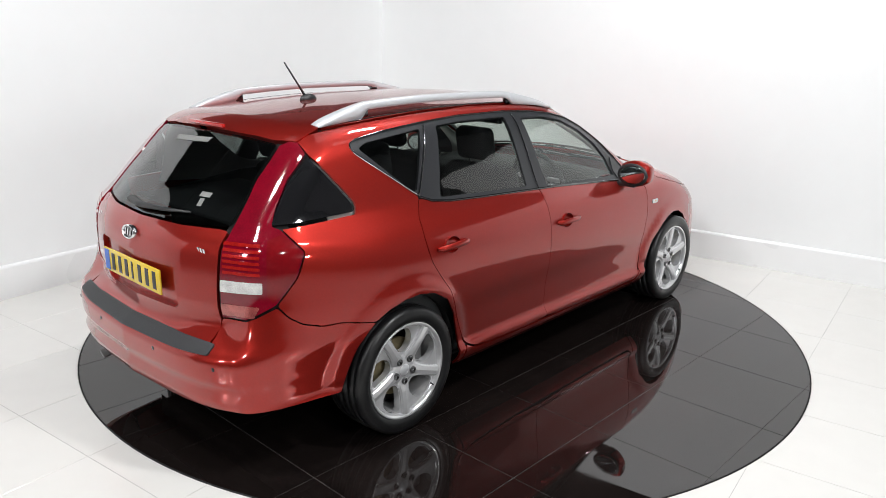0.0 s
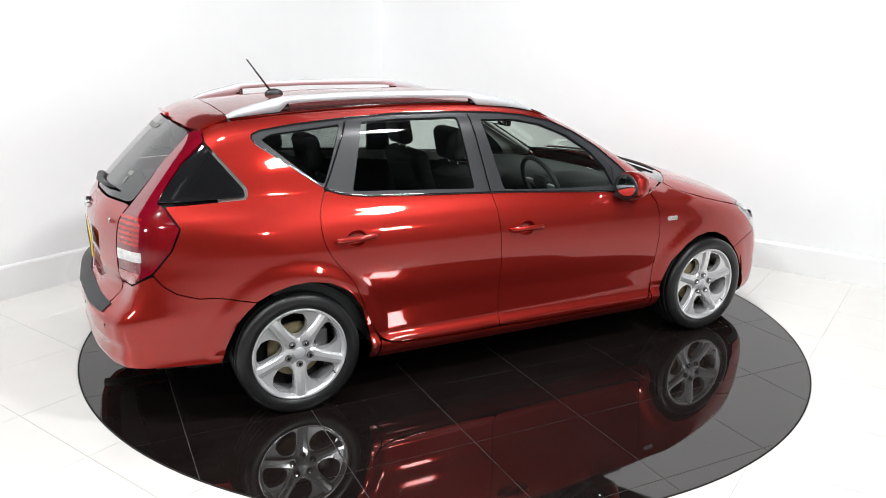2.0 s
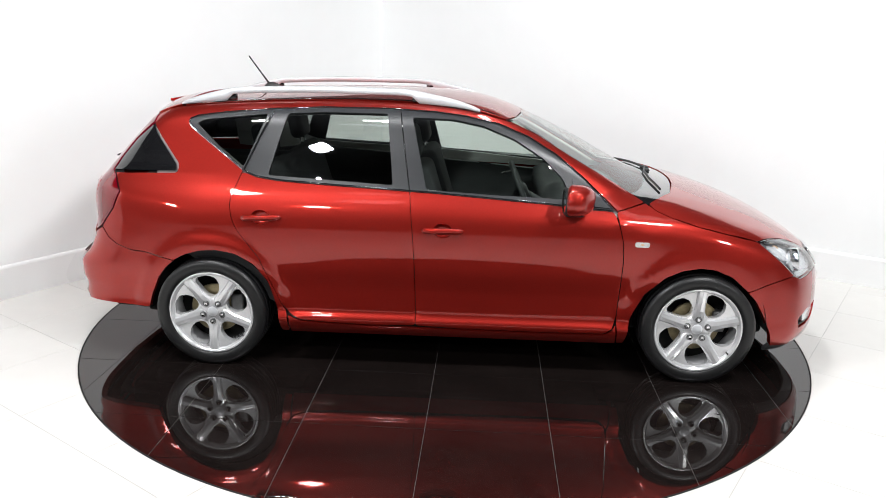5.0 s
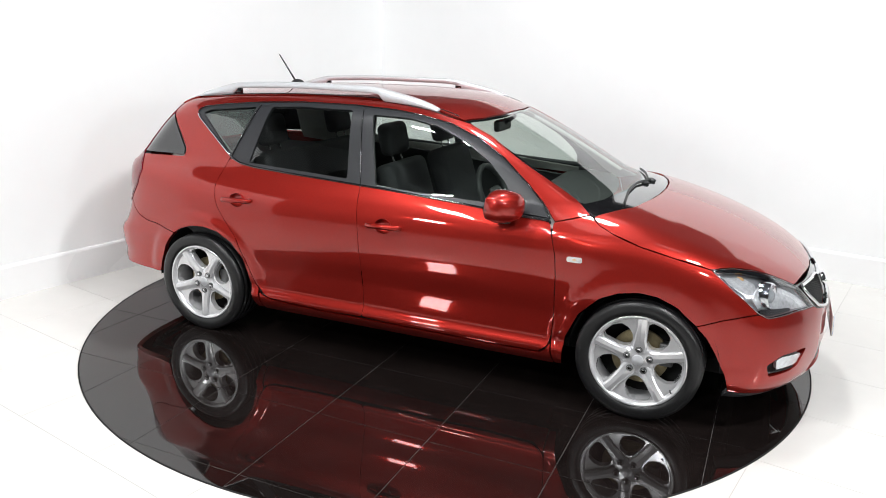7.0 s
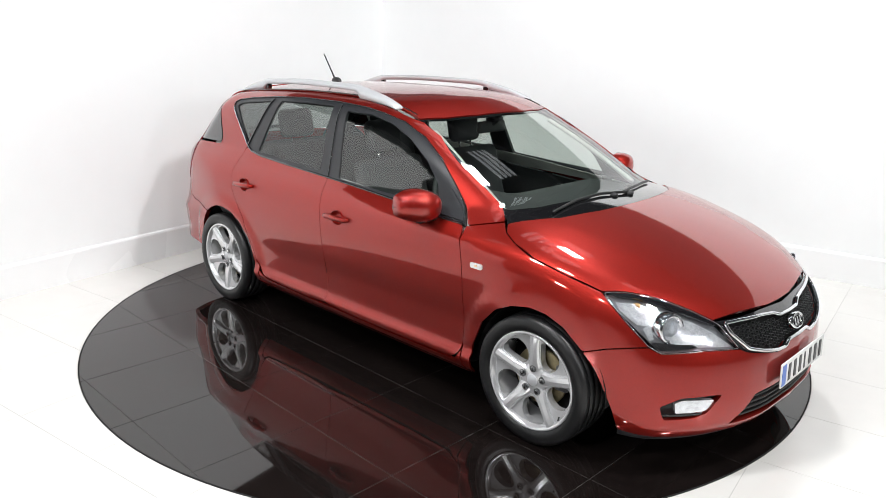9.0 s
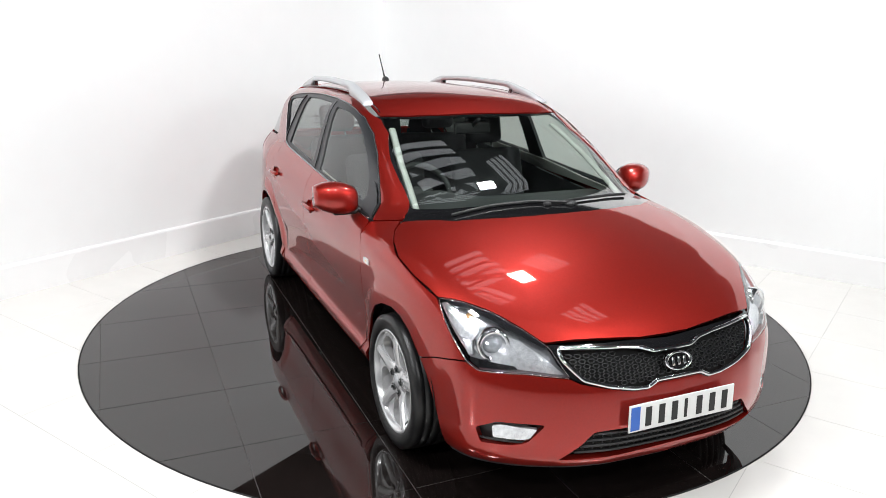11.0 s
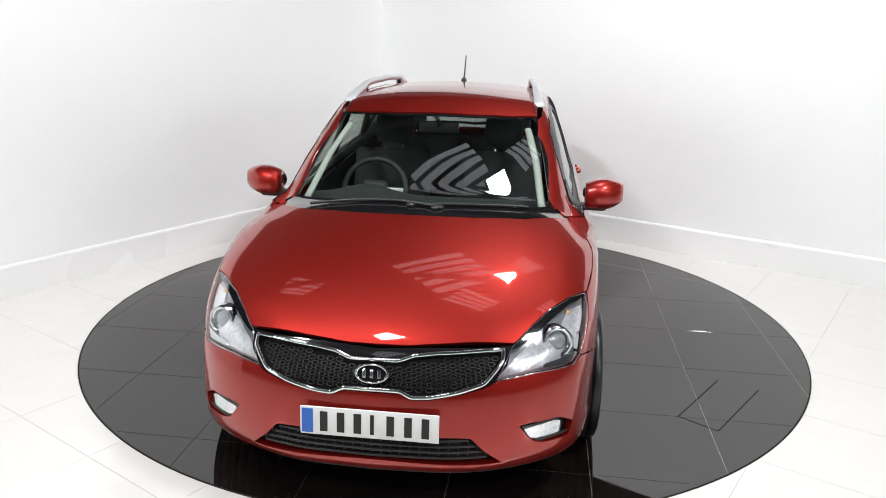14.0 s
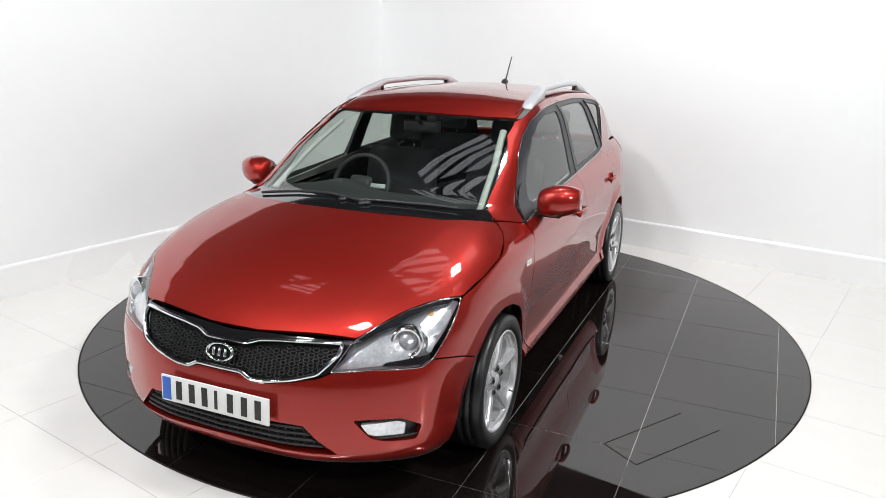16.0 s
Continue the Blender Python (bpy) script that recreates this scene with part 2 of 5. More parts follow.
def shape(x, y, z):
    """The car's outer skin: below 0 inside, about the distance outside."""
    y = np.abs(y)
    # side section by height
    w = tab(z, [.14, .19, .24, .285, .34, .45, .60, .72, .80, .87, .93, .97, 1.0, 1.08, 1.2, 1.345, 1.42, 1.52],
            [.785, .818, .864, .880, .852, .856, .879, .888, .886, .876, .855, .831, .811, .778, .738, .682, .645, .59])
    up = np.clip((z - .88) / .12, 0, 1)
    w = w - up * tab(x, [-3, -.2, .35, .7, 1.06, 1.4], [0, 0, .022, .05, .088, .14])
    high = np.clip((z - .97) / .1, 0, 1)
    low_in = tab(x, [-2.3, -1.9, -1.6, -1.3, 0], [.10, .048, .020, .002, 0])
    high_in = tab(x, [-2.3, -1.9, -1.6, -1.3, -.9, 0], [.15, .088, .050, .024, .003, 0])
    w = w - (low_in * (1 - high) + high_in * high) * np.clip((0 - x) * 4, 0, 1)
    for ax in (REAR_AXLE, FRONT_AXLE):
        r = np.hypot(x - ax, z - .31)
        w = w + .020 * np.exp(-((np.maximum(r, .36) - .36) / .075) ** 4) * np.clip((z - .25) * 8, 0, 1)
    side = (y - w) * .95
    # nose
    g = tab(y, [0, .26, .4, .5, .57, .65, .72, .78, .82, .86, .89], [0, .015, .045, .085, .120, .172, .233, .308, .40, .56, .82])
    xz = tab(z, [.12, .17, .21, .25, .35, .45, .52, .60, .68, .75, .80, .9], [2.12, 2.17, 2.21, 2.235, 2.245, 2.24, 2.232, 2.205, 2.168, 2.11, 2.06, 1.93])
    nose = (x - xz + g) * (.9 - .45 * np.clip((y - .55) / .3, 0, 1))
    # tail: hatch above, bumper below
    g2 = tab(y, [0, .25, .5, .6, .7, .76, .8, .84, .9], [0, .02, .085, .120, .166, .222, .300, .44, .72])
    xr = tab(z, [.5, .67, .74, .83, .93, .99, 1.03, 1.2, 1.36, 1.5], [-2.07, -2.09, -2.105, -2.105, -2.095, -2.07, -2.03, -1.87, -1.71, -1.56])
    hatch = (xr + g2 - x) * (.85 - .4 * np.clip((y - .6) / .25, 0, 1))
    gb = tab(y, [0, .4, .6, .7, .77, .82, .86, .9], [0, .025, .068, .12, .20, .32, .5, .75])
    xb = tab(z, [.14, .2, .25, .31, .365, .385, .41, .45, .53, .56, .60, .66, .75], [-1.98, -2.05, -2.10, -2.142, -2.160, -2.148, -2.150, -2.166, -2.168, -2.150, -2.09, -2.02, -1.9])
    bump = (xb + gb - x) * (.9 - .45 * np.clip((y - .6) / .25, 0, 1))
    tail = smin(hatch, bump, .02 + .16 * np.clip((y - .56) / .16, 0, 1))
    # top: hood, windscreen, roof
    yc = np.maximum(y - .68, 0)
    zh = tab(x, [.9, 1.2, 1.3, 1.5, 1.7, 1.9, 2.0, 2.1, 2.2], [1.05, 1.022, 1.006, .958, .895, .812, .76, .70, .63]) - .058 * (y / .7) ** 2 - 1.1 * yc * yc - .055 * np.maximum(y - tab(x, [.9, 1.2, 1.6, 2.0, 2.2], [.62, .60, .53, .43, .38]), 0) + .008
    hood = (z - zh) * .92
    screen = (x - (1.22 - 1.93 * (z - .99) - .12 * np.clip(z - .99, 0, .5) * np.clip(1.45 - z, 0, .5) * -4) + .43 * y * y) * .45
    yr = np.maximum(y - .5, 0)
    zr = tab(x, [-1.9, -1.75, -1.6, -1.35, -1.14, -.68, -.3, 0, .2, .38, .55], [1.375, 1.405, 1.432, 1.463, 1.482, 1.501, 1.503, 1.492, 1.468, 1.425, 1.365]) - .12 * y * y - 1.2 * yr * yr - .007
    roof = z - zr
    cabin = smax(screen, roof, .06)
    top = smin(hood, cabin, .03)
    low = smax(side, smax(nose, tail, .05), .08)
    return smax(smax(low, top, .07), .15 - z, .04)


def normal(x, y, z, e=.004):
    n = np.stack([shape(x + e, y, z) - shape(x - e, y, z), shape(x, y + e, z) - shape(x, y - e, z), shape(x, y, z + e) - shape(x, y, z - e)], -1)
    return n / np.maximum(np.linalg.norm(n, axis=-1, keepdims=True), 1e-9)


def lift(q, way):
    """Points of an outline's plane, carried on to the car's skin. way: side (x, z), top (x, y), rear or front (y, z), nose or stern (bend, z)."""
    a, b = q[:, 0], q[:, 1]
    o = np.zeros(len(q))
    if way == "side":
        f, lo, hi = (lambda s: (a, -s, b)), o + 0.05, o + 1.1
    elif way == "top":
        f, lo, hi = (lambda s: (a, b, s)), o + 0.55, o + 1.8
    elif way == "rear":
        f, lo, hi = (lambda s: (-s, a, b)), o + 1.0, o + 2.6
    elif way == "front":
        f, lo, hi = (lambda s: (s, a, b)), o + 1.5, o + 2.6
    elif way == "nose":
        f, lo, hi = (lambda s: (1.2 + s * np.cos(a), s * np.sin(a), b)), o + 0.05, o + 1.5
    else:
        f, lo, hi = (lambda s: (-1.2 - s * np.cos(a), s * np.sin(a), b)), o + 0.05, o + 1.5
    for _ in range(30):
        mid = (lo + hi) / 2
        out = shape(*f(mid)) > 0
        hi, lo = np.where(out, mid, hi), np.where(out, lo, mid)
    return np.stack(f((lo + hi) / 2), -1)


def bend(pts, stern=False):
    """(x, y, z) points near the skin to (angle, z) round the nose's or the stern's axis."""
    return [(math.atan2(y, (-1.2 - x) if stern else (x - 1.2)), z) for x, y, z in pts]


def skin(name, outline, way, material, parent, label="", off=0.0, thick=0.012, gap=0.0016, grid=0.03, holes=(), mirror=False, flange=True, both=False):
    """A sheet of the car's skin within an outline, with turned-in edges. Returns the object."""
    P = dense(inset(outline, gap) if gap else np.array(outline, float), grid)
    HS = [dense(np.array(h, float), grid) for h in holes]
    loops, verts, edges = [P, *HS], [], []
    for L in loops:
        s = len(verts)
        verts += [tuple(v) for v in L]
        edges += [(s + i, s + (i + 1) % len(L)) for i in range(len(L))]
    lo, hi = P.min(0), P.max(0)
    gx, gy = np.meshgrid(np.arange(lo[0] + grid / 2, hi[0], grid), np.arange(lo[1] + grid / 2, hi[1], grid))
    G = np.stack([gx.ravel(), gy.ravel()], 1)
    G = G[inside(G, P)] if len(G) else G
    B = np.array(verts)
    for h in HS:
        if len(G):
            G = G[~inside(G, h)]
    if len(G):
        d = np.min(np.linalg.norm(G[:, None, :] - B[None, :, :], axis=2), axis=1)
        G = G[d > grid * 0.45]
    allv = [Vector((float(v[0]), float(v[1]))) for v in verts] + [Vector((float(v[0]), float(v[1]))) for v in G]
    ov, oe, of, *_ = delaunay_2d_cdt(allv, edges, [], 0, 1e-6)
    Q = np.array([(v.x, v.y) for v in ov])
    F = [tuple(f) for f in of]
    C = np.array([Q[list(f)].mean(0) for f in F])
    keep = inside(C, P)
    for h in HS:
        keep &= ~inside(C, h)
    F = [f for f, k in zip(F, keep) if k]
    S = lift(Q, way)
    N = normal(S[:, 0], S[:, 1], S[:, 2])
    S = S + N * off
    # face direction by the normals
    out = []
    for f in F:
        a, b, c = (S[i] for i in f[:3])
        out.append(f if np.dot(np.cross(b - a, c - a), N[f[0]]) > 0 else f[::-1])
    F = list(out)
    V, NN = list(S), list(N)
    if flange and thick:
        cnt = {}
        for f in F:
            for i, j in zip(f, f[1:] + f[:1]):
                cnt[(i, j)] = 1
        rim = [(i, j) for (i, j) in cnt if (j, i) not in cnt]
        idx = {}
        for i, j in rim:
            for k in (i, j):
                if k not in idx:
                    idx[k] = len(V)
                    V += [S[k], S[k] - N[k] * thick]
                    NN += [N[k], N[k]]
        for i, j in rim:
            e = S[j] - S[i]
            o = np.cross(e, N[i])
            o = o / max(np.linalg.norm(o), 1e-9)
            for k in (i, j):
                NN[idx[k]] = NN[idx[k] + 1] = o
            F.append((idx[j], idx[i], idx[i] + 1, idx[j] + 1))
    if both:
        s = len(V)
        V += [p - n * thick for p, n in zip(S, N)]
        NN += [-n for n in N]
        F += [tuple(s + i for i in f[::-1]) for f in out]
    V, NN = np.array(V), np.array(NN)
    if mirror:
        V, NN = V * (1, -1, 1), NN * (1, -1, 1)
        F = [f[::-1] for f in F]
    return mesh_ob(name, V, F, material, parent, label, smooth=True, normals=NN)


def pair(name, outline, way, material, parent, label="", **k):
    """The same sheet on the right and on the left side."""
    return [skin(name, outline, way, material, parent, label, **k), skin(name, outline, way, material, parent, label, mirror=True, **k)]


def on_side(pts, drop=0.0):
    """Side outline points carried on to the skin, as (x, y, z) with y positive."""
    return [(p[0], -p[1], p[2] - drop) for p in lift(np.array(pts, float), "side")]


def sym(half):
    """A whole outline from the half with positive first value, listed from one point on the axis to the other."""
    return list(half) + [(-a, b) for a, b in reversed(half) if abs(a) > 1e-6]


# ---- room ----
def slab(name, a, b, thick, z0, z1, material, label, side):
    """A wall from a to b whose face stands on that line; side: the way its thickness goes."""
    bm = bmesh.new()
    d = (b - a).normalized()
    n = Vector((-d.y, d.x, 0)) * side
    vs = [bm.verts.new(p + Vector((0, 0, z))) for z in (z0, z1) for p in (a, b, b + n * thick, a + n * thick)]
    for f in ((0, 1, 2, 3), (4, 5, 6, 7), (0, 1, 5, 4), (1, 2, 6, 5), (2, 3, 7, 6), (3, 0, 4, 7)):
        bm.faces.new([vs[i] for i in f])
    bmesh.ops.recalc_face_normals(bm, faces=bm.faces)
    ob = flat_part(name, bm, material, None)
    return tagged(ob, label, "wall" if "wall" in name else "skirting", kind="structure")


REACH = 8.0
L_END, R_END = CORNER + LEFT_DIR * REACH, CORNER + RIGHT_DIR * REACH
slab("wall_left", L_END, CORNER, 0.15, 0, WALL_TOP, WALL, "plain matt white painted studio wall", 1)
slab("wall_right", CORNER, R_END, 0.15, 0, WALL_TOP, WALL, "plain matt white painted studio wall", 1)
HALL = [Vector((-9, -12, 0)), Vector((9, -12, 0)), Vector((9, 8, 0)), Vector((-9, 8, 0))]
for k, nm in enumerate(("south", "east", "north", "west")):
    slab("wall_" + nm, HALL[k], HALL[(k + 1) % 4], 0.2, 0, CEILING, WALL_DARK, "plain grey hall wall round the studio", -1)


def skirting(name, a, b, inward):
    bm = bmesh.new()
    prof = [(0, 0), (0.024, 0), (0.024, 0.215), (0.019, 0.226), (0.010, 0.232), (0, 0.234)]
    rows = [[bm.verts.new(p + inward * u + Vector((0, 0, z))) for u, z in prof] for p in (a, b)]
    for i in range(len(prof)):
        j = (i + 1) % len(prof)
        bm.faces.new((rows[0][i], rows[0][j], rows[1][j], rows[1][i]))
    bm.faces.new(rows[0])
    bm.faces.new(rows[1][::-1])
    bmesh.ops.recalc_face_normals(bm, faces=bm.faces)
    return tagged(flat_part(name, bm, SKIRT, None), "tall gloss white skirting board along the wall", "skirting", kind="structure")


IN_L = Vector((-LEFT_DIR.y, LEFT_DIR.x, 0))
IN_L = IN_L if IN_L.dot(RIGHT_DIR) > 0 else -IN_L
IN_R = Vector((-RIGHT_DIR.y, RIGHT_DIR.x, 0))
IN_R = IN_R if IN_R.dot(LEFT_DIR) > 0 else -IN_R
skirting("baseboard_left", L_END, CORNER + IN_R * 0.026, IN_L)
skirting("baseboard_right", CORNER, R_END, IN_R)

bm = bmesh.new()
vs = [bm.verts.new(p + Vector((0, 0, z))) for z in (CEILING, CEILING + 0.15) for p in HALL]
for f in ((0, 1, 2, 3), (4, 5, 6, 7), (0, 1, 5, 4), (1, 2, 6, 5), (2, 3, 7, 6), (3, 0, 4, 7)):
    bm.faces.new([vs[i] for i in f])
bmesh.ops.recalc_face_normals(bm, faces=bm.faces)
tagged(flat_part("ceiling", bm, CEIL, None), "dark sheet roof of the hall", "ceiling", kind="structure")

# sub-floor with grout colour, the tiles lie on it
bm = bmesh.new()
vs = [bm.verts.new(p + Vector((0, 0, z))) for z in (-0.0016, -0.1) for p in HALL]
for f in ((0, 1, 2, 3), (4, 5, 6, 7), (0, 1, 5, 4), (1, 2, 6, 5), (2, 3, 7, 6), (3, 0, 4, 7)):
    bm.faces.new([vs[i] for i in f])
bmesh.ops.recalc_face_normals(bm, faces=bm.faces)
floor = tagged(flat_part("floor", bm, GROUT_W, None), "polished cream tile floor with thin pale joints", "floor", kind="structure")

# ---- roof: purlins, rooflights and lamps ----
for k in range(9):
    bm = bmesh.new()
    box(bm, (18, .12, .22), (0, -11 + 2.3 * k, CEILING - .11), .01)
    tagged(flat_part("roof_beam", bm, BEAM, None), "dark steel roof beam under the sheet roof", "roof beam", group="roof beams")


def rooflight(x, y, w, d, ribs, turn=55):
    top = tagged(new("rooflight"), "ribbed pale glowing panel in the dark roof, rooflight and louvre lamps alike", "rooflight", group="rooflights")
    top.matrix_world = pose(x, y, CEILING - .04, 0, 0, turn)
    for k in range(ribs):
        bm = bmesh.new()
        box(bm, (w / ribs * .62, d, .02), ((k + .5) * w / ribs - w / 2, 0, 0), .004)
        flat_part("pale_rib", bm, DIM_GLOW, top, "pale translucent rib")
    bm = bmesh.new()
    box(bm, (w + .1, d + .1, .02), (0, 0, .03), .004)
    flat_part("backing", bm, BEAM, top, "dark backing sheet")


rooflight(.1, .85, 1.5, 1.5, 5, 125)
# Small squares stand for louvre tube lamps; the last two are added, unseen.
rooflight(1.75, 1.6, .75, .75, 4)
rooflight(.45, -.35, .75, .75, 4)
rooflight(2.7, -.6, .75, .75, 4)
rooflight(-2.6, .4, .75, .75, 4)
rooflight(-1.4, -4.5, .75, .75, 4)


def ceiling_lamp(x, y, z, power, w, aim):
    top = tagged(new("flood_and_fill_lamp"), "square bright white floodlight hanging from the roof, four added as fill", "floodlight", group="floodlights")
    m = look((x, y, z), aim, 35)
    bm = bmesh.new()
    box(bm, (w + .06, w + .06, .07), (0, 0, .045), .01, 2, m)
    flat_part("housing", bm, BLACK, top, "dark lamp housing")
    bm = bmesh.new()
    box(bm, (w, w, .012), (0, 0, .004), .002, 2, m)
    flat_part("diffuser", bm, GLOW, top, "glowing white diffuser")
    bm = bmesh.new()
    p = m @ Vector((0, 0, .07))
    tube(bm, [p, (p.x, p.y, CEILING)], .01, 8)
    part("hanger", bm, BLACK, top, "black hanger rod")
    lamp = bpy.data.lights.new("flood_light", "AREA")
    lamp.shape, lamp.size, lamp.energy, lamp.color = "SQUARE", w, power, (0.975, 0.99, 1.0)
    new("flood_light", lamp).matrix_world = m @ pose(0, 0, -.012)


# Same housing for the two inferred lamps and the four added ones.
for row in LAMP_ROWS:
    ceiling_lamp(*row)


def unseen_stand_lamp(x, y, z, aim, power, w):
    """An unseen lamp beside the camera, inferred from wall shadows; softbox and stand are added."""
    top = tagged(new("softbox"), "unseen white lamp inferred from wall shadows, softbox and stand added", "studio lamp", group="softboxes")
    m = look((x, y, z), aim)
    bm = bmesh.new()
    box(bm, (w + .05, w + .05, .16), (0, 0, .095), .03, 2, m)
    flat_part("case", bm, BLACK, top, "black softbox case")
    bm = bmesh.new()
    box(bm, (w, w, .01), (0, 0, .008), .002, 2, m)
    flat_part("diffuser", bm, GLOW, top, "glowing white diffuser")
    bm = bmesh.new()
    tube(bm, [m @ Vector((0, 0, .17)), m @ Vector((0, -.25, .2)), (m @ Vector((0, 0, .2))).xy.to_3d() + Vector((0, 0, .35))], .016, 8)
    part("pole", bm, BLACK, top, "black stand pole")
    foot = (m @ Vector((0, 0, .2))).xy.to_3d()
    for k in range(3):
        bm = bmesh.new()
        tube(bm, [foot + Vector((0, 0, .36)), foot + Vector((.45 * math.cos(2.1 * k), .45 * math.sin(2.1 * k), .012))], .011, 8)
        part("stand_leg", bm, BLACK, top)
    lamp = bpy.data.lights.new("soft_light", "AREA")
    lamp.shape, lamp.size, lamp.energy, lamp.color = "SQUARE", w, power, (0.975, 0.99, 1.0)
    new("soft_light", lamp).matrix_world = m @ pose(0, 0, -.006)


# Both stay out of view and also brighten the walls.
unseen_stand_lamp(4.9, -5.3, 2.75, (-2.0, 2.0, 1.6), 62, .42)
unseen_stand_lamp(-4.9, -5.3, 2.75, (2.0, 2.0, 1.6), 50, .42)

# ---- car ----
car = tagged(new("car"), "red metallic estate car with silver roof rails on a turntable", "car")

# outlines of the right side, as (x, z)
ARCH_F = [(1.016, .195), (1.034, .365), (1.096, .503), (1.194, .601), (1.28, .640), (1.375, .655), (1.46, .645), (1.55, .606), (1.645, .525)]
ARCH_R = [(-.885, .30), (-.894, .36), (-.935, .502), (-1.004, .60), (-1.10, .655), (-1.20, .674), (-1.29, .668), (-1.38, .640), (-1.449, .603)]
DOOR_GAP = [(-.170, 1.012), (-.160, .927), (-.146, .781), (-.134, .591), (-.127, .275)]
RD_EDGE = [(-1.078, 1.080), (-1.115, .99), (-1.128, .925), (-1.119, .856), (-1.097, .798), (-1.043, .722), (-.974, .635), (-.907, .468), (-.865, .37), (-.82, .312), (-.76, .285)]
FD_EDGE = [(.912, .933), (.936, .871), (.960, .779), (.968, .684), (.966, .516), (.960, .361), (.945, .30), (.90, .266)]
BELT_F = [(-.05, 1.004), (.255, .983), (.564, .962), (.749, .944)]
BELT_R = [(-1.001, 1.060), (-.884, 1.044), (-.648, 1.031), (-.351, 1.018)]
FRAME_TOP = [(.760, 1.085), (.610, 1.202), (.455, 1.292), (.290, 1.357), (.112, 1.393), (-.042, 1.410), (-.287, 1.422), (-.65, 1.421), (-.919, 1.407), (-1.184, 1.384), (-1.345, 1.361), (-1.385, 1.345), (-1.391, 1.325), (-1.37, 1.297), (-1.236, 1.201)]
ROOF_EDGE = [(1.085, .968), (.9, 1.075), (.69, 1.190), (.5, 1.300), (.37, 1.358), (.147, 1.417), (-.101, 1.446), (-.5, 1.456), (-.952, 1.440), (-1.249, 1.421), (-1.46, 1.400)]

HANDLES = [(-1.062, .853, -.852, .862), (-.094, .816, .118, .818)]


def cup_line(x0, z0, x1, z1):
    cx, cz = (x0 + x1) / 2, (z0 + z1) / 2
    return [(cx + .050 * math.cos(a), cz + .040 * math.sin(a)) for a in np.linspace(0, 2 * math.pi, 24, endpoint=False)]


front_door = pair("front_door", rounded(BELT_F + FD_EDGE + [(.593, .262), (.117, .265)] + DOOR_GAP[::-1], .02), "side", PAINT, car, "red front door", holes=(cup_line(*HANDLES[1]),))
rear_door = pair("rear_door", rounded(BELT_R + DOOR_GAP + [(-.35, .268), (-.60, .275)] + RD_EDGE[::-1], .02), "side", PAINT, car, "red rear door", holes=(cup_line(*HANDLES[0]),))
pair("front_wing", rounded([(.925, .933), (1.088, .966), (1.14, .935), (1.22, .906), (1.35, .868), (1.51, .83), (1.68, .789), (1.75, .735), (1.835, .665), (1.905, .602),
                            (1.86, .594), (1.75, .565)] + ARCH_F[::-1] + [(.976, .195), (.961, .33), (.961, .361), (.967, .516), (.969, .684), (.961, .779), (.937, .871)], .010), "side", PAINT, car, "red front wing")
pair("sill", rounded([(-.830, .19), (.973, .19), (.958, .32), (.935, .280), (.905, .257), (.593, .253), (.117, .256), (-.35, .259), (-.60, .266), (-.75, .274), (-.81, .298), (-.830, .310)], .008), "side", PAINT, car, "red sill")
pair("side_frame", rounded([(-1.078, 1.088)] + RD_EDGE[:9] + [(-.842, .328), (-.836, .30), (-.836, .196), (-.878, .196)] + ARCH_R + [(-1.622, .639), (-1.70, .642), (-1.788, .669), (-1.84, .705), (-1.878, .757), (-1.793, .863), (-1.748, .96), (-1.80, 1.048),
      (-1.448, 1.062), (-1.437, 1.080), (-1.437, 1.109), (-1.596, 1.315), (-1.592, 1.372), (-1.53, 1.388)] + ROOF_EDGE[::-1] + [(.93, .936)] + FRAME_TOP, .010), "side", PAINT, car, "red body side with pillars", grid=.028)

# window surrounds and panes of the side
FRAME_OUT = [(-1.078, 1.086), *BELT_R, (-.17, 1.010), *BELT_F, (.915, .936), *FRAME_TOP]
Q_GLASS = [(-1.348, 1.323), (-1.30, 1.345), (-.955, 1.382), (-1.072, 1.108), (-1.11, 1.122), (-1.20, 1.195)]
R_GLASS = [(-.844, 1.388), (-.65, 1.398), (-.303, 1.398), (-.262, 1.036), (-.937, 1.068)]
F_GLASS = [(-.170, 1.382), (.050, 1.377), (.215, 1.346), (.385, 1.280), (.540, 1.184), (.642, 1.085), (.690, .984), (.255, 1.000), (-.083, 1.018)]
for g in (Q_GLASS, R_GLASS, F_GLASS):
    g[:] = rounded(g, .016)
pair("window_surround", rounded(FRAME_OUT, .008), "side", TRIM, car, "dark grey window surround", off=-.004, gap=.001, grid=.03, holes=(Q_GLASS, R_GLASS, F_GLASS), thick=.02, both=True)
# The dim cabin behind this pane is put into its darker tint.
pair("quarter_window", Q_GLASS, "side", TINT_DARK, car, "rear quarter window, tint darkened for the dim cabin", off=-.010, gap=-.004, flange=False)
pair("rear_door_window", R_GLASS, "side", TINT, car, "tinted rear door window", off=-.010, gap=-.004, flange=False)
pair("front_door_window", F_GLASS, "side", GLASS, car, "clear front door window", off=-.010, gap=-.004, flange=False)


def strip(name, line, way, r, material, label, off=.002, squash=1.0, mirrors=(1, -1)):
    """A thin bead along a line on the skin."""
    L = np.array(line, float)
    L = np.concatenate([np.linspace(a, b, max(2, int(np.linalg.norm(b - a) / .02)), endpoint=False) for a, b in zip(L, L[1:])] + [L[-1:]])
    S = lift(L, way)
    S = S + normal(S[:, 0], S[:, 1], S[:, 2]) * off
    return [tube_part(name, S * (1, sg, 1), r, material, label, squash) for sg in mirrors]


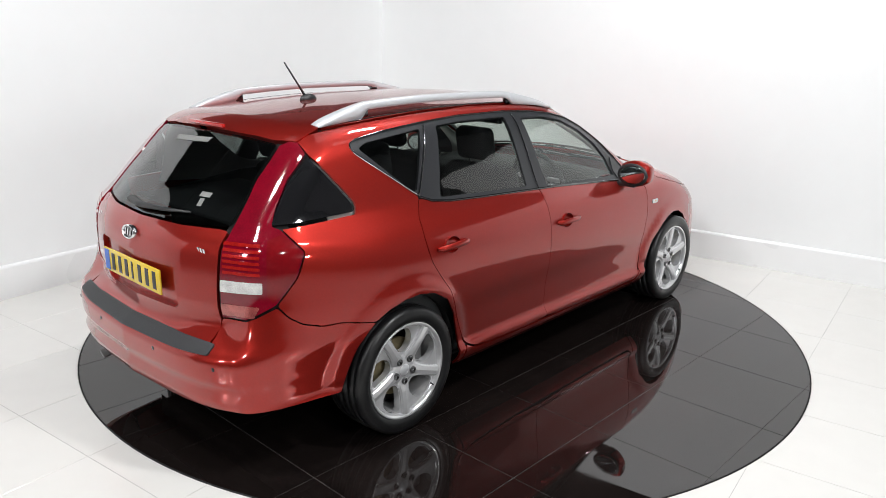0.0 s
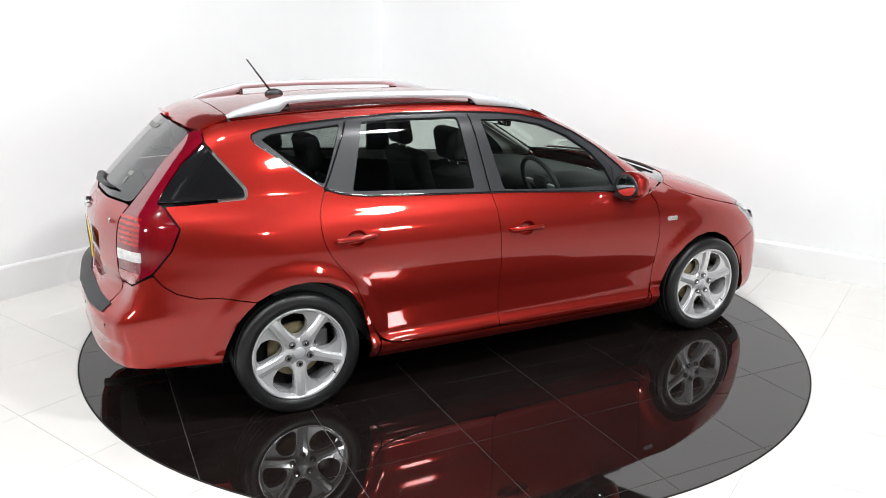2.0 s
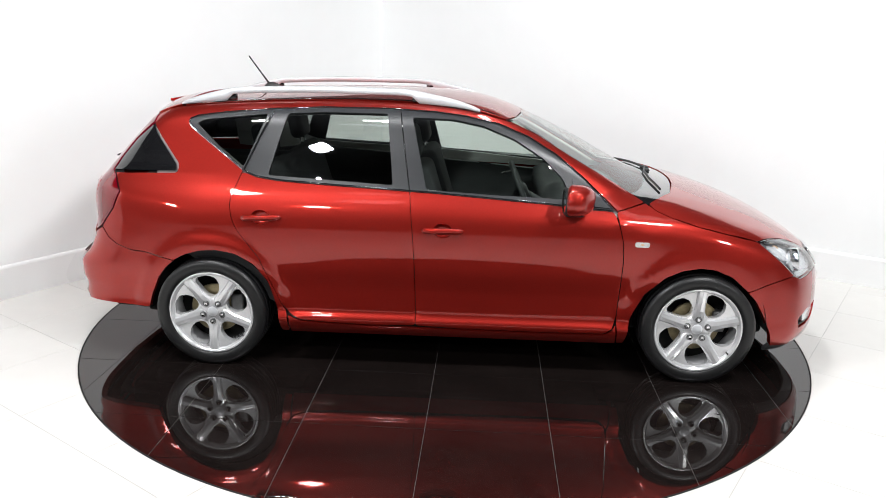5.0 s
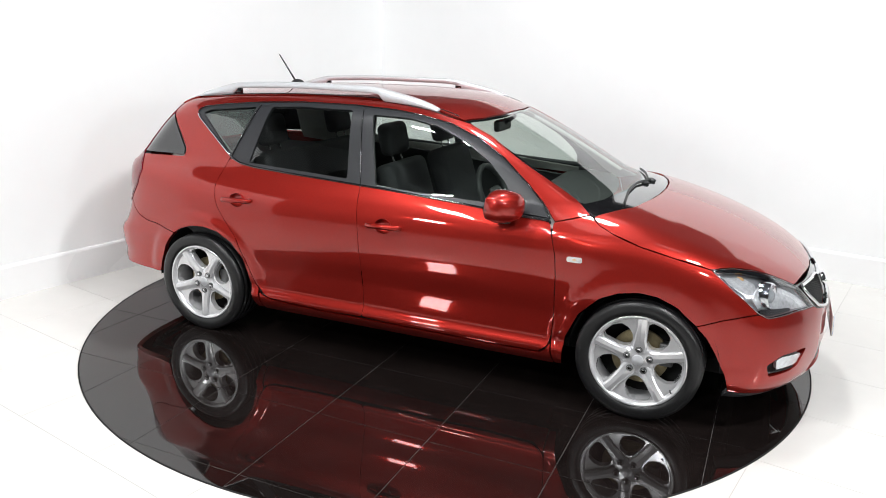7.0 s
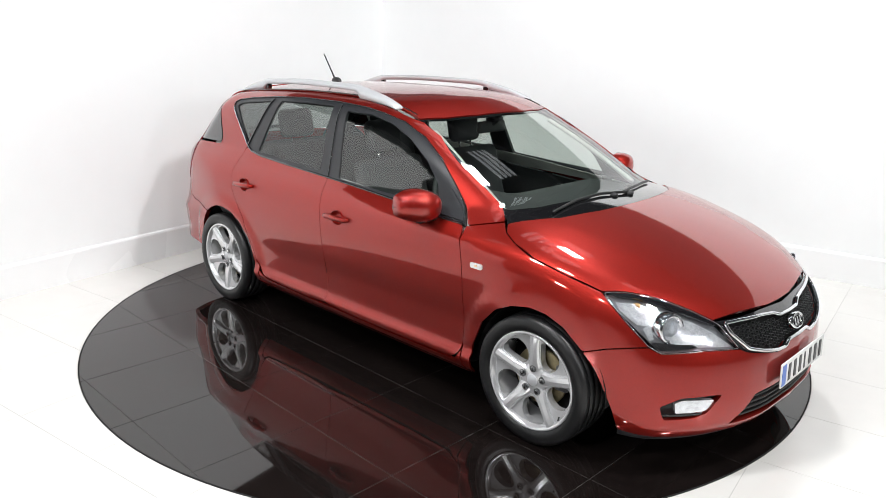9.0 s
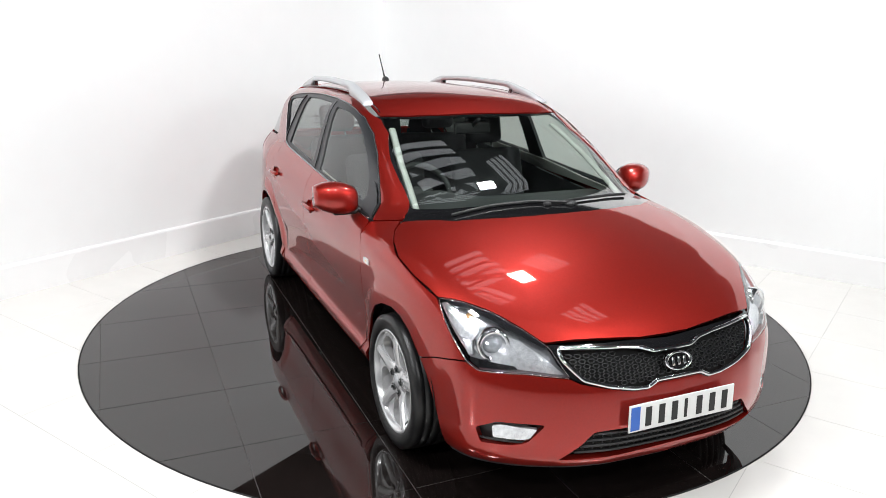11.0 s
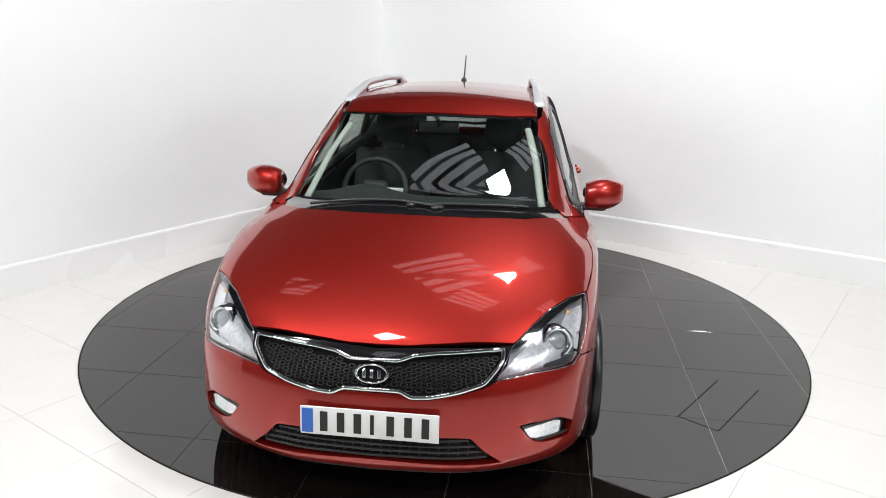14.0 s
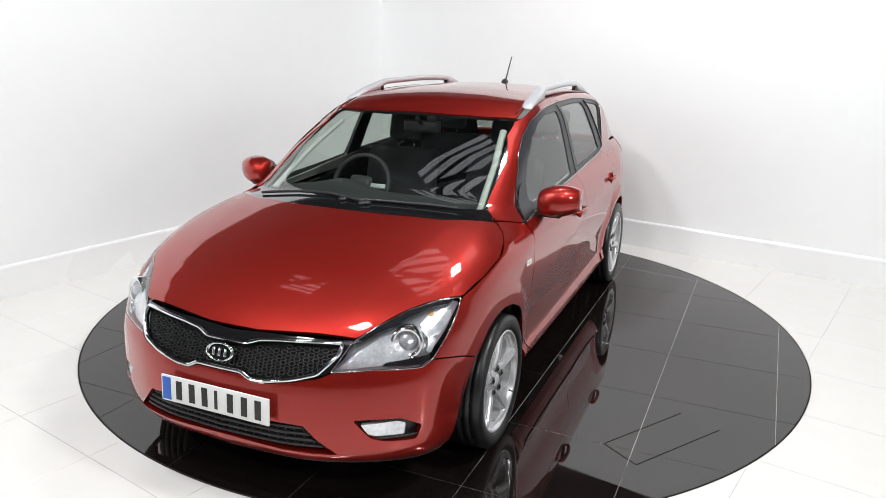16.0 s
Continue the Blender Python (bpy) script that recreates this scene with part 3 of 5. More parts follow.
def tube_part(name, pts, r, material, label, squash=1.0, seg=6):
    bm = bmesh.new()
    tube(bm, pts, r, seg, squash)
    return part(name, bm, material, car, label)


strip("belt_moulding", [(-1.07, 1.087), *BELT_R, (-.17, 1.010), *BELT_F, (.90, .937)], "side", .0065, GLOSS_BLACK, "glossy black waistline moulding", .001)
strip("quarter_moulding", [(-1.078, 1.094), (-1.236, 1.205), (-1.37, 1.299), (-1.385, 1.318)], "side", .005, CHROME, "bright quarter window moulding", .001)
strip("door_pillar_joint", [(-.235, 1.408), (-.172, 1.014)], "side", .003, GLOSS_BLACK, "black joint between the doors", 0)
strip("quarter_pillar_joint", [(-.925, 1.392), (-1.072, 1.088)], "side", .005, GLOSS_BLACK, "black seal of the quarter window", 0)
strip("frame_seal", [(.905, .945), *FRAME_TOP[:13]], "side", .0035, GLOSS_BLACK, "black seal over the doors", 0)

# dark corner window by the tail lamp
TRI = [(-1.604, 1.306), (-1.452, 1.106), (-1.450, 1.072), (-1.832, 1.062), (-1.80, 1.10), (-1.71, 1.215)]
pair("corner_window", rounded(TRI, .012), "side", GLOSS_BLACK, car, "black tinted corner window", off=-.002, gap=.0005)

# hood, roof, spoiler
WING_TOP = [(1.14, .935), (1.22, .906), (1.35, .868), (1.51, .83), (1.68, .789)]
LAMP_TOP = [(1.767, .728, .793), (1.868, .646, .771), (1.974, .568, .728), (2.035, .512, .690)]
wing_line = [(p[0], -p[1]) for p in lift(np.array(WING_TOP), "side")]
lamp_line = [(p[0], p[1]) for p in lift(np.array(bend(LAMP_TOP)), "nose")]
HOOD = [(1.352, 0), (1.345, .16), (1.325, .30), (1.262, .53), (1.165, .665), (1.105, .73)] + wing_line + lamp_line + [(2.068, .43), (2.10, .27), (2.122, .12), (2.126, 0)]


def top_outline(half):
    return half + [(a, -b) for a, b in reversed(half) if abs(b) > 1e-6]


skin("bonnet", rounded(top_outline(HOOD), .015), "top", PAINT, car, "red bonnet", grid=.03, thick=.02)
ROOF = [(.436, 0), (.432, .2), (.392, .42), (.335, .562), (.147, .562), (-.101, .553), (-.5, .544), (-.952, .556), (-1.249, .560), (-1.455, .540), (-1.470, .3), (-1.478, 0)]
skin("roof", rounded(top_outline(ROOF), .012), "top", PAINT, car, "red roof", grid=.035)
SPOILER = [(-1.486, 0), (-1.478, .3), (-1.463, .542), (-1.50, .556), (-1.60, .560), (-1.64, .45), (-1.675, .25), (-1.687, 0)]
skin("spoiler", rounded(top_outline(SPOILER), .015), "top", PAINT, car, "red roof-edge spoiler", off=.006, thick=.035, both=True, gap=.004)
bm = bmesh.new()
box(bm, (.018, .30, .017), (-1.689, 0, 1.398), .004)
part("high_stop_lamp", bm, RED_BRIGHT, car, "red high-level brake lamp")

# windscreen with black border and cowl
WS = [(.452, 0), (.447, .2), (.407, .41), (.350, .552), (.69, .607), (.9, .632), (1.03, .648), (1.11, .50), (1.175, .25), (1.195, 0)]
WS_O = [(.440, 0), (.436, .2), (.396, .42), (.333, .576), (.69, .634), (.9, .664), (1.075, .70), (1.105, .735), (1.175, .672), (1.262, .535), (1.318, .30), (1.338, .16), (1.346, 0)]
ws_in = rounded(top_outline(WS), .03)
skin("windscreen", ws_in, "top", GLASS, car, "clear laminated windscreen", off=-.003, gap=-.004, flange=False, grid=.05)
skin("windscreen_surround", rounded(top_outline(WS_O), .012), "top", GLOSS_BLACK, car, "black windscreen border and cowl", off=-.005, gap=0, holes=(ws_in,), both=True, thick=.01)


def wiper(points, z_off, label):
    L = np.array(points, float)
    L = np.concatenate([np.linspace(a, b, 12, endpoint=False) for a, b in zip(L, L[1:])] + [L[-1:]])
    S = lift(L, "top") + np.array((0, 0, z_off))
    bm = bmesh.new()
    tube(bm, S, .006, 6, 1.3)
    return part("wiper_arm", bm, BLACK, car, label)


wiper([(1.25, .10), (1.20, -.10), (1.19, -.30), (1.21, -.52)], .007, "black windscreen wiper")
wiper([(1.24, .05), (1.185, .30), (1.14, .45), (1.115, .54)], .007, "black windscreen wiper")
for px, py in ((1.255, .10), (1.245, .12), (1.235, -.02)):
    p = lift(np.array([(px, py)]), "top")[0]
    bm = bmesh.new()
    bmesh.ops.create_uvsphere(bm, u_segments=14, v_segments=8, radius=1, matrix=Matrix.Translation(p) @ Matrix.Diagonal((.022, .022, .012, 1)))
    part("wiper_pivot", bm, BLACK, car, "black wiper pivot")

# tail
REAR_GLASS = [(0, 1.372), (.30, 1.366), (.470, 1.350), (.492, 1.335), (.500, 1.24), (.520, 1.15), (.532, 1.052), (.50, 1.040), (.3, 1.034), (0, 1.031)]
skin("rear_window", rounded(sym(REAR_GLASS), .02), "rear", TINT_DARK, car, "dark tinted rear window", off=-.001, gap=.001, flange=True, thick=.008, grid=.045)
HATCH = [(0, 1.025), (.3, 1.028), (.5, 1.034), (.538, 1.030), (.545, .97), (.550, .88), (.545, .80), (.540, .68), (.55, .585), (.4, .578), (0, .575)]
PLATE_BAY = sym([(0, .885), (.33, .880), (.348, .86), (.325, .69), (.30, .676), (0, .674)])
pb = rounded(PLATE_BAY, .02)
skin("tailgate", rounded(sym(HATCH), .012), "rear", PAINT, car, "red tailgate", holes=(pb,), thick=.022)
skin("plate_bay", pb, "rear", PAINT, car, "recessed number plate bay", off=-.020, gap=-.008, flange=False)
TAIL = bend([(-1.590, .540, 1.372), *on_side([(-1.600, 1.318)]), (-1.700, .623, 1.224), (-1.784, .655, 1.122), (-1.826, .683, 1.058), *on_side([(-1.803, 1.047), (-1.751, .96), (-1.796, .863), (-1.880, .760)]), (-1.947, .660, .691), (-1.993, .552, .680), (-1.998, .561, .880), (-1.978, .556, .970), (-1.915, .546, 1.045), (-1.830, .532, 1.15), (-1.770, .508, 1.215), (-1.645, .500, 1.345)], True)
pair("rear_pillar", [tuple(p) for p in inset(TAIL, -.035)], "stern", LINER, car, "black inner rear pillar", off=-.016, gap=0, flange=False)
TAIL_LAMPS = pair("tail_lamp", rounded(TAIL, .010), "stern", RED_LENS, car, "red tail lamp reaching up the rear pillar", off=.002, gap=.002, grid=.02)


def lamp_piece(name, pts, material, label, way, off=.0045, r=.006, grid=.02, gap=0, lamps=None, stern=False):
    o = rounded(bend(pts, stern), r)
    for k, lamp in enumerate(lamps):
        skin(name, o, way, material, lamp, label, off=off, gap=gap, thick=.006, grid=grid, mirror=not k)


if TAIL_LAMPS:
    LL = [TAIL_LAMPS[1], TAIL_LAMPS[0]]
    lamp_piece("reversing_lamp", [(-1.999, .565, .847), (-1.905, .722, .852), (-1.907, .722, .806), (-2.001, .562, .797)], CLEAR_RED, "clear reversing lamp band", "stern", lamps=LL, stern=True)
    lamp_piece("fog_segment", [(-1.999, .560, .748), (-1.915, .715, .752), (-1.925, .690, .705), (-1.995, .560, .695)], CLEAR_PINK, "clear lower lamp segment", "stern", lamps=LL, stern=True)
    lamp_piece("side_segment", [(-1.80, .72, 1.030), (-1.752, .775, .958), (-1.795, .783, .868), (-1.875, .745, .768), (-1.893, .735, .80), (-1.892, .735, .95), (-1.86, .70, 1.01)], RED_SMOKE, "smoked red side segment", "stern", lamps=LL, stern=True, off=.0035)
    for i in range(6):
        z = .875 + i * .022
        lamp_piece("led_strip", [(-1.995, .575, z), (-1.91, .715, z + .002), (-1.91, .715, z + .014), (-1.994, .575, z + .012)], RED_BRIGHT, "bright red light strip", "stern", lamps=LL, stern=True, off=.0038, r=.003)

BUMP_R = bend([(-2.16, 0, .572), (-2.12, .30, .573), (-2.082, .57, .577), (-2.03, .560, .63), (-1.993, .548, .675), (-1.947, .66, .686), *on_side([(-1.878, .757)], .006), *on_side([(-1.84, .705), (-1.788, .669), (-1.70, .642), (-1.622, .639), (-1.449, .603)], .0025),
               (-1.49, .864, .56), (-1.54, .853, .499), (-1.585, .84, .40), (-1.61, .828, .318), (-1.80, .80, .318), (-2.003, .734, .318), (-2.12, .547, .316), (-2.16, .25, .314), (-2.16, 0, .314)], True)
skin("rear_bumper", rounded(sym(BUMP_R), .012), "stern", PAINT, car, "red rear bumper", grid=.03, thick=.03)
LOWER_R = bend([(-2.16, 0, .306), (-2.12, .547, .308), (-2.003, .734, .308), (-1.80, .80, .308), (-1.66, .80, .308), (-1.68, .78, .22), (-2.0, .70, .19), (-2.1, .5, .18), (-2.1, 0, .18)], True)
skin("rear_valance", sym(LOWER_R), "stern", LINER, car, "black lower rear valance", off=-.10, thick=.02)
PADP = bend([(-2.14, 0, .590), (-2.10, .30, .590), (-2.05, .582, .586), (-2.10, .592, .552), (-2.15, .4, .546), (-2.176, 0, .543)], True)
skin("bumper_step", rounded(sym(PADP), .008), "stern", PAD, car, "black textured loading step", off=.006, gap=0, thick=.012)
for i, yy in enumerate((-.62, -.25, .25, .62)):
    p = lift(np.array([(yy, .502)]), "rear")[0]
    bm = bmesh.new()
    lathe(bm, [(.0, .0012), (.008, .0012), (.0095, -.003)], 16, Matrix.Translation(p) @ Matrix.Rotation(radians(90), 4, "Z"))
    part("parking_sensor", bm, BLACK, car, "dark round parking sensor")


def plate(name, rear):
    x, z, tilt = (-2.098, .783, -4) if rear else (2.262, .424, -3)
    p = new(name)
    p.parent = car
    p["label"] = "yellow number plate with black bars" if rear else "white number plate with black bars"
    p.matrix_basis = pose(x, 0, z, 0, tilt if not rear else 0, 180 if rear else 0)
    bm = bmesh.new()
    box(bm, (.008, .52, .111), (0, 0, 0), .003)
    part("plate_sheet", bm, PLATE_Y if rear else PLATE_W, p)
    # blue band at the reader's left
    bm = bmesh.new()
    box(bm, (.002, .042, .095), (.0045, -.232, 0), 0)
    flat_part("blue_band", bm, PLATE_B, p)
    w, h = .050, .078
    for k, yy in enumerate((-.170, -.106, -.043, .012, .080, .146, .210)):
        bm = bmesh.new()
        box(bm, (.002, .014 if k == 3 else .028, h), (.0050, yy, 0), 0)
        flat_part("plate_bar", bm, INK, p)
    return p


plate("front_number_plate", False)
plate("rear_number_plate", True)


def emblem(x, z, tilt, s, back):
    e = new("emblem")
    e.parent = car
    e["label"] = "oval chrome emblem"
    e.matrix_basis = pose(x, 0, z, 0, tilt, 180 if back else 0)
    rot = Matrix.Rotation(radians(-90), 4, "Z") @ Matrix.Diagonal((1.0, 1, .56, 1))
    bm = bmesh.new()
    lathe(bm, [(s * .80, .004), (s * .86, .010), (s * .95, .010), (s, .003), (s, -.01)], 40, rot)
    part("emblem_ring", bm, CHROME, e)
    bm = bmesh.new()
    lathe(bm, [(0, .003), (s * .86, .003)], 40, rot)
    part("emblem_field", bm, GLOSS_BLACK, e)
    for yy in (-.42, 0, .42):
        bm = bmesh.new()
        box(bm, (.006, s * .2, s * .50), (.006, yy * s, 0), .002)
        part("emblem_bar", bm, CHROME, e)


emblem(2.207, .602, -20, .066, False)
emblem(-2.093, .955, -9, .055, True)
for sg in (1, -1):
    p = lift(np.array([(sg * .455, .953)]), "rear")[0]
    for k in range(4):
        bm = bmesh.new()
        box(bm, (.004, .016, .018), (p[0] - .002 + sg * 0, p[1] + (k - 1.5) * .022, p[2]), .002)
        part("badge_bar", bm, CHROME, car, "small chrome badge bar")
# rear wiper
P = lift(np.array([(.14, 1.07), (.02, 1.062), (-.15, 1.068), (-.32, 1.078)]), "rear") + np.array((-.022, 0, 0))
bm = bmesh.new()
tube(bm, P, [.022, .018, .013, .006], 10, .7)
part("rear_wiper", bm, BLACK, car, "black rear wiper")

# stickers inside the rear window
STICKER = mat("pale_sticker", (0.2, 0.2, 0.195), 0.6)
for o in ([(-.345, 1.150), (-.285, 1.150), (-.285, 1.132), (-.345, 1.132)], [(-.325, 1.126), (-.300, 1.126), (-.305, 1.098), (-.330, 1.098)], [(-.10, 1.345), (.19, 1.332), (.18, 1.312), (-.09, 1.325)]):
    skin("sticker", [(a, b) for a, b in o], "rear", STICKER, car, "small pale sticker in the rear window", off=.0005, gap=0, thick=.001, flange=False)

# nose
BUMP_F = bend([(2.22, 0, .536), (2.221, .107, .534), (2.224, .149, .514), (2.219, .212, .517), (2.19, .32, .538), (2.160, .42, .560), (2.145, .455, .577), (2.06, .604, .587), (1.99, .69, .581), (1.94, .74, .577), *on_side([(1.905, .602), (1.86, .594), (1.75, .565), (1.645, .525)], .0025),
               (1.69, .838, .47), (1.733, .83, .398), (1.775, .81, .30), (1.80, .79, .205), (1.95, .70, .195), (2.1, .51, .200), (2.2, .30, .205), (2.22, 0, .208)])
LOW_GRILLE = rounded(sym(bend([(2.235, 0, .372), (2.221, .30, .372), (2.208, .372, .366), (2.19, .42, .31), (2.153, .490, .245), (2.19, .40, .247), (2.236, 0, .264)])), .008)
FOG = bend([(1.955, .745, .350), (2.02, .69, .392), (2.11, .585, .398), (2.135, .545, .395), (2.10, .60, .318), (2.06, .64, .300), (1.97, .728, .290)])
fog_o = rounded(FOG, .012)
fog_m = [(-a, b) for a, b in reversed(fog_o)]
skin("front_bumper", rounded(sym(BUMP_F), .010), "nose", PAINT, car, "red front bumper", holes=(LOW_GRILLE, fog_o, fog_m), grid=.028, thick=.03)
LIP = bend([(2.2, 0, .206), (2.2, .30, .203), (2.1, .51, .198), (1.95, .70, .193), (1.80, .79, .203), (1.79, .77, .158), (2.1, .5, .155), (2.2, 0, .155)])
skin("front_lip", sym(LIP), "nose", PAD, car, "dark grey chin lip", off=-.004, thick=.02)
skin("lower_grille", LOW_GRILLE, "nose", LINER, car, "black lower air intake", off=-.035, gap=-.015, flange=False)
for i in range(4):
    z = .274 + i * .026
    a = [(math.radians(d), z) for d in np.linspace(-24 + i * 1.3, 24 - i * 1.3, 24)]
    strip("intake_slat", a, "nose", .006, BLACK, "black intake slat", off=-.014, mirrors=(1,))
for i in range(25):
    a = radians(-24 + i * 2)
    strip("intake_rib", [(a, .268), (a, .362)], "nose", .0025, BLACK, "thin black intake rib", off=-.018, mirrors=(1,))

GRILLE_TOP = [(2.165, 0, .640), (2.162, .092, .640), (2.145, .144, .657), (2.130, .228, .666), (2.096, .398, .675), (2.074, .474, .675)]
GRILLE_BOT = [(2.10, .470, .640), (2.17, .412, .572), (2.19, .32, .548), (2.219, .212, .527), (2.224, .149, .524), (2.221, .107, .545), (2.222, 0, .547)]
G_OUT = sym(bend(GRILLE_TOP + GRILLE_BOT))
skin("grille", rounded(G_OUT, .008), "nose", LINER, car, "black grille backing", off=-.030, gap=-.012, flange=False)
SURR = sym(bend([(2.126, 0, .676), (2.12, .2, .684), (2.07, .42, .686), (2.04, .50, .688), (2.10, .49, .625), (2.155, .45, .574), (2.19, .32, .535), (2.219, .212, .513), (2.224, .149, .510), (2.221, .107, .530), (2.222, 0, .532)]))
skin("grille_surround", rounded(SURR, .006), "nose", GLOSS_BLACK, car, "gloss black grille surround", off=-.004, holes=(rounded(G_OUT, .010),), gap=.001, grid=.02)


def ring(name, outline, way, r, material, label, off, parent=None):
    L = np.array(outline, float)
    L = dense(L, .02)
    S = lift(L, way)
    S = S + normal(S[:, 0], S[:, 1], S[:, 2]) * off
    bm = bmesh.new()
    tube(bm, S, r, 8, 1.0, closed=True)
    return part(name, bm, material, parent or car, label)


ring("grille_trim", rounded(G_OUT, .012), "nose", .0085, CHROME, "chrome grille outline", .002)
# honeycomb of the grille
G_IN = np.array(inset(rounded(G_OUT, .012), .012))
bm = bmesh.new()
for i in range(9):
    z = .532 + i * .0175
    row = [radians(-27 + (2.1 * k) + (1.05 if i % 2 else 0)) for k in range(27)]
    q = np.array([(a, z) for a in row])
    q = q[inside(q, G_IN)]
    if not len(q):
        continue
    S = lift(q, "nose")
    N = normal(S[:, 0], S[:, 1], S[:, 2])
    for s, n in zip(S, N):
        d = Vector(n)
        rot = d.to_track_quat("Y", "Z").to_matrix().to_4x4()
        lathe(bm, [(.0160, 0), (.0160, .006), (.0125, .006), (.0125, -.004)], 6, Matrix.Translation(s - n * .022) @ rot @ Matrix.Diagonal((1.0, 1, .62, 1)))
tagged(flat_part("honeycomb", bm, BLACK, car, "black honeycomb grille mesh"), kind="stuff")

# headlamps
HEAD = bend([(1.705, .775, .792), (1.767, .728, .793), (1.868, .646, .771), (1.974, .568, .728), (2.035, .512, .690), (2.062, .500, .676), (2.145, .456, .580), (2.070, .595, .589), (1.988, .693, .583), (1.94, .738, .579), *on_side([(1.903, .605), (1.837, .667), (1.752, .737), (1.688, .788)])])
HEADS = pair("headlamp", rounded(HEAD, .010), "nose", LENS, car, "clear headlamp with chrome reflectors", off=.001, gap=.003, grid=.02, flange=False)
HL = [HEADS[1], HEADS[0]]


def both_lamps(name, pts, material, label, off, r=.008, thick=.012, grid=.02, flange=True):
    o = rounded(bend(pts), r)
    for k, lamp in enumerate(HL):
        skin(name, o, "nose", material, lamp, label, off=off, gap=0, thick=thick, grid=grid, mirror=bool(not k), flange=flange)


both_lamps("lamp_housing", [(1.684, .795, .780), (1.70, .785, .790), (1.767, .728, .793), (1.868, .646, .771), (1.974, .568, .728), (2.062, .500, .676), (2.145, .456, .580), (2.070, .595, .589), (1.94, .738, .579), (1.835, .780, .665), (1.744, .793, .739)], BEZEL, "smoked chrome headlamp bezel", -.029, flange=False)
both_lamps("lamp_brow", [(1.71, .775, .789), (1.767, .728, .791), (1.868, .646, .769), (1.974, .568, .726), (2.035, .514, .690), (2.06, .502, .676), (2.045, .517, .677), (1.967, .576, .712), (1.87, .655, .753), (1.79, .715, .777), (1.73, .755, .780)], GLOSS_BLACK, "black lamp brow", -.006, r=.004)
both_lamps("lamp_mask", [(1.885, .700, .722), (1.862, .712, .705), (1.845, .745, .672), (1.885, .752, .625), (1.900, .740, .632), (1.875, .730, .68)], REFLECTOR, "chrome divider beside the indicator", -.012, r=.003)
both_lamps("indicator_reflector", [(1.73, .775, .765), (1.80, .70, .765), (1.85, .68, .735), (1.87, .705, .69), (1.83, .765, .685), (1.76, .785, .735)], REFLECTOR, "faceted indicator reflector", -.022)
both_lamps("main_reflector", [(1.90, .665, .727), (1.985, .585, .703), (2.06, .525, .655), (2.135, .470, .590), (2.07, .59, .598), (1.96, .705, .602), (1.885, .735, .655)], REFLECTOR, "chrome main beam reflector", -.025)
both_lamps("lower_chrome", [(2.04, .62, .600), (1.94, .74, .588), (1.90, .757, .610), (1.90, .75, .622), (2.03, .635, .612)], CHROME, "chrome strip under the lamp", -.010)
for k, sg in enumerate((1, -1)):
    c = Vector((1.935, sg * .675, .665))
    way = Vector((.90, sg * .30, .12)).normalized()
    rot = Matrix.Translation(c) @ way.to_track_quat("Y", "Z").to_matrix().to_4x4()
    bm = bmesh.new()
    lathe(bm, [(.040, -.03), (.046, .016), (.060, .020), (.064, .010), (.066, -.03)], 36, rot)
    part("projector_ring", bm, CHROME, HL[k], "chrome projector ring")
    bm = bmesh.new()
    lathe(bm, [(0, .028), (.014, .026), (.028, .018), (.040, .0)], 32, rot)
    part("projector_lens", bm, PROJECTOR, HL[k], "glassy projector lens")
    bm = bmesh.new()
    bmesh.ops.create_uvsphere(bm, u_segments=16, v_segments=10, radius=.017, matrix=Matrix.Translation((1.80, sg * .715, .735)) @ Matrix.Diagonal((1.3, 1, 1, 1)))
    part("indicator_bulb", bm, AMBER, HL[k], "amber indicator bulb")
for lamp, o in zip(HL, (rounded(HEAD, .010), [(-a, b) for a, b in rounded(HEAD, .010)])):
    ring("lamp_edge", o, "nose", .0018, CHROME, "thin bright lamp edge", -.003, lamp)

# fog lamps
FOGS = []
for k, sg in enumerate((1, -1)):
    f = skin("fog_lamp", fog_o, "nose", BLACK, car, "front fog lamp in a black recess", off=-.035, gap=-.012, flange=False, mirror=sg < 0)
    lens = rounded(bend([(2.00, .70, .365), (2.03, .68, .378), (2.12, .57, .372), (2.105, .595, .330), (2.085, .615, .322), (2.01, .70, .318)]), .008)
    skin("fog_reflector", lens, "nose", REFLECTOR, f, "clear rectangular fog lens", off=-.010, thick=.02, gap=0, mirror=sg < 0)
    skin("fog_glass", lens, "nose", LENS, f, "clear fog lamp glass", off=-.004, thick=.01, gap=0, mirror=sg < 0, flange=False)
    for zz in (.306, .384):
        strip("fog_fin", [(math.atan2(.73, .76), zz), (math.atan2(.60, .89), zz + .004)], "nose", .005, BLACK, "black fog recess fin", off=-.012, mirrors=(sg,))

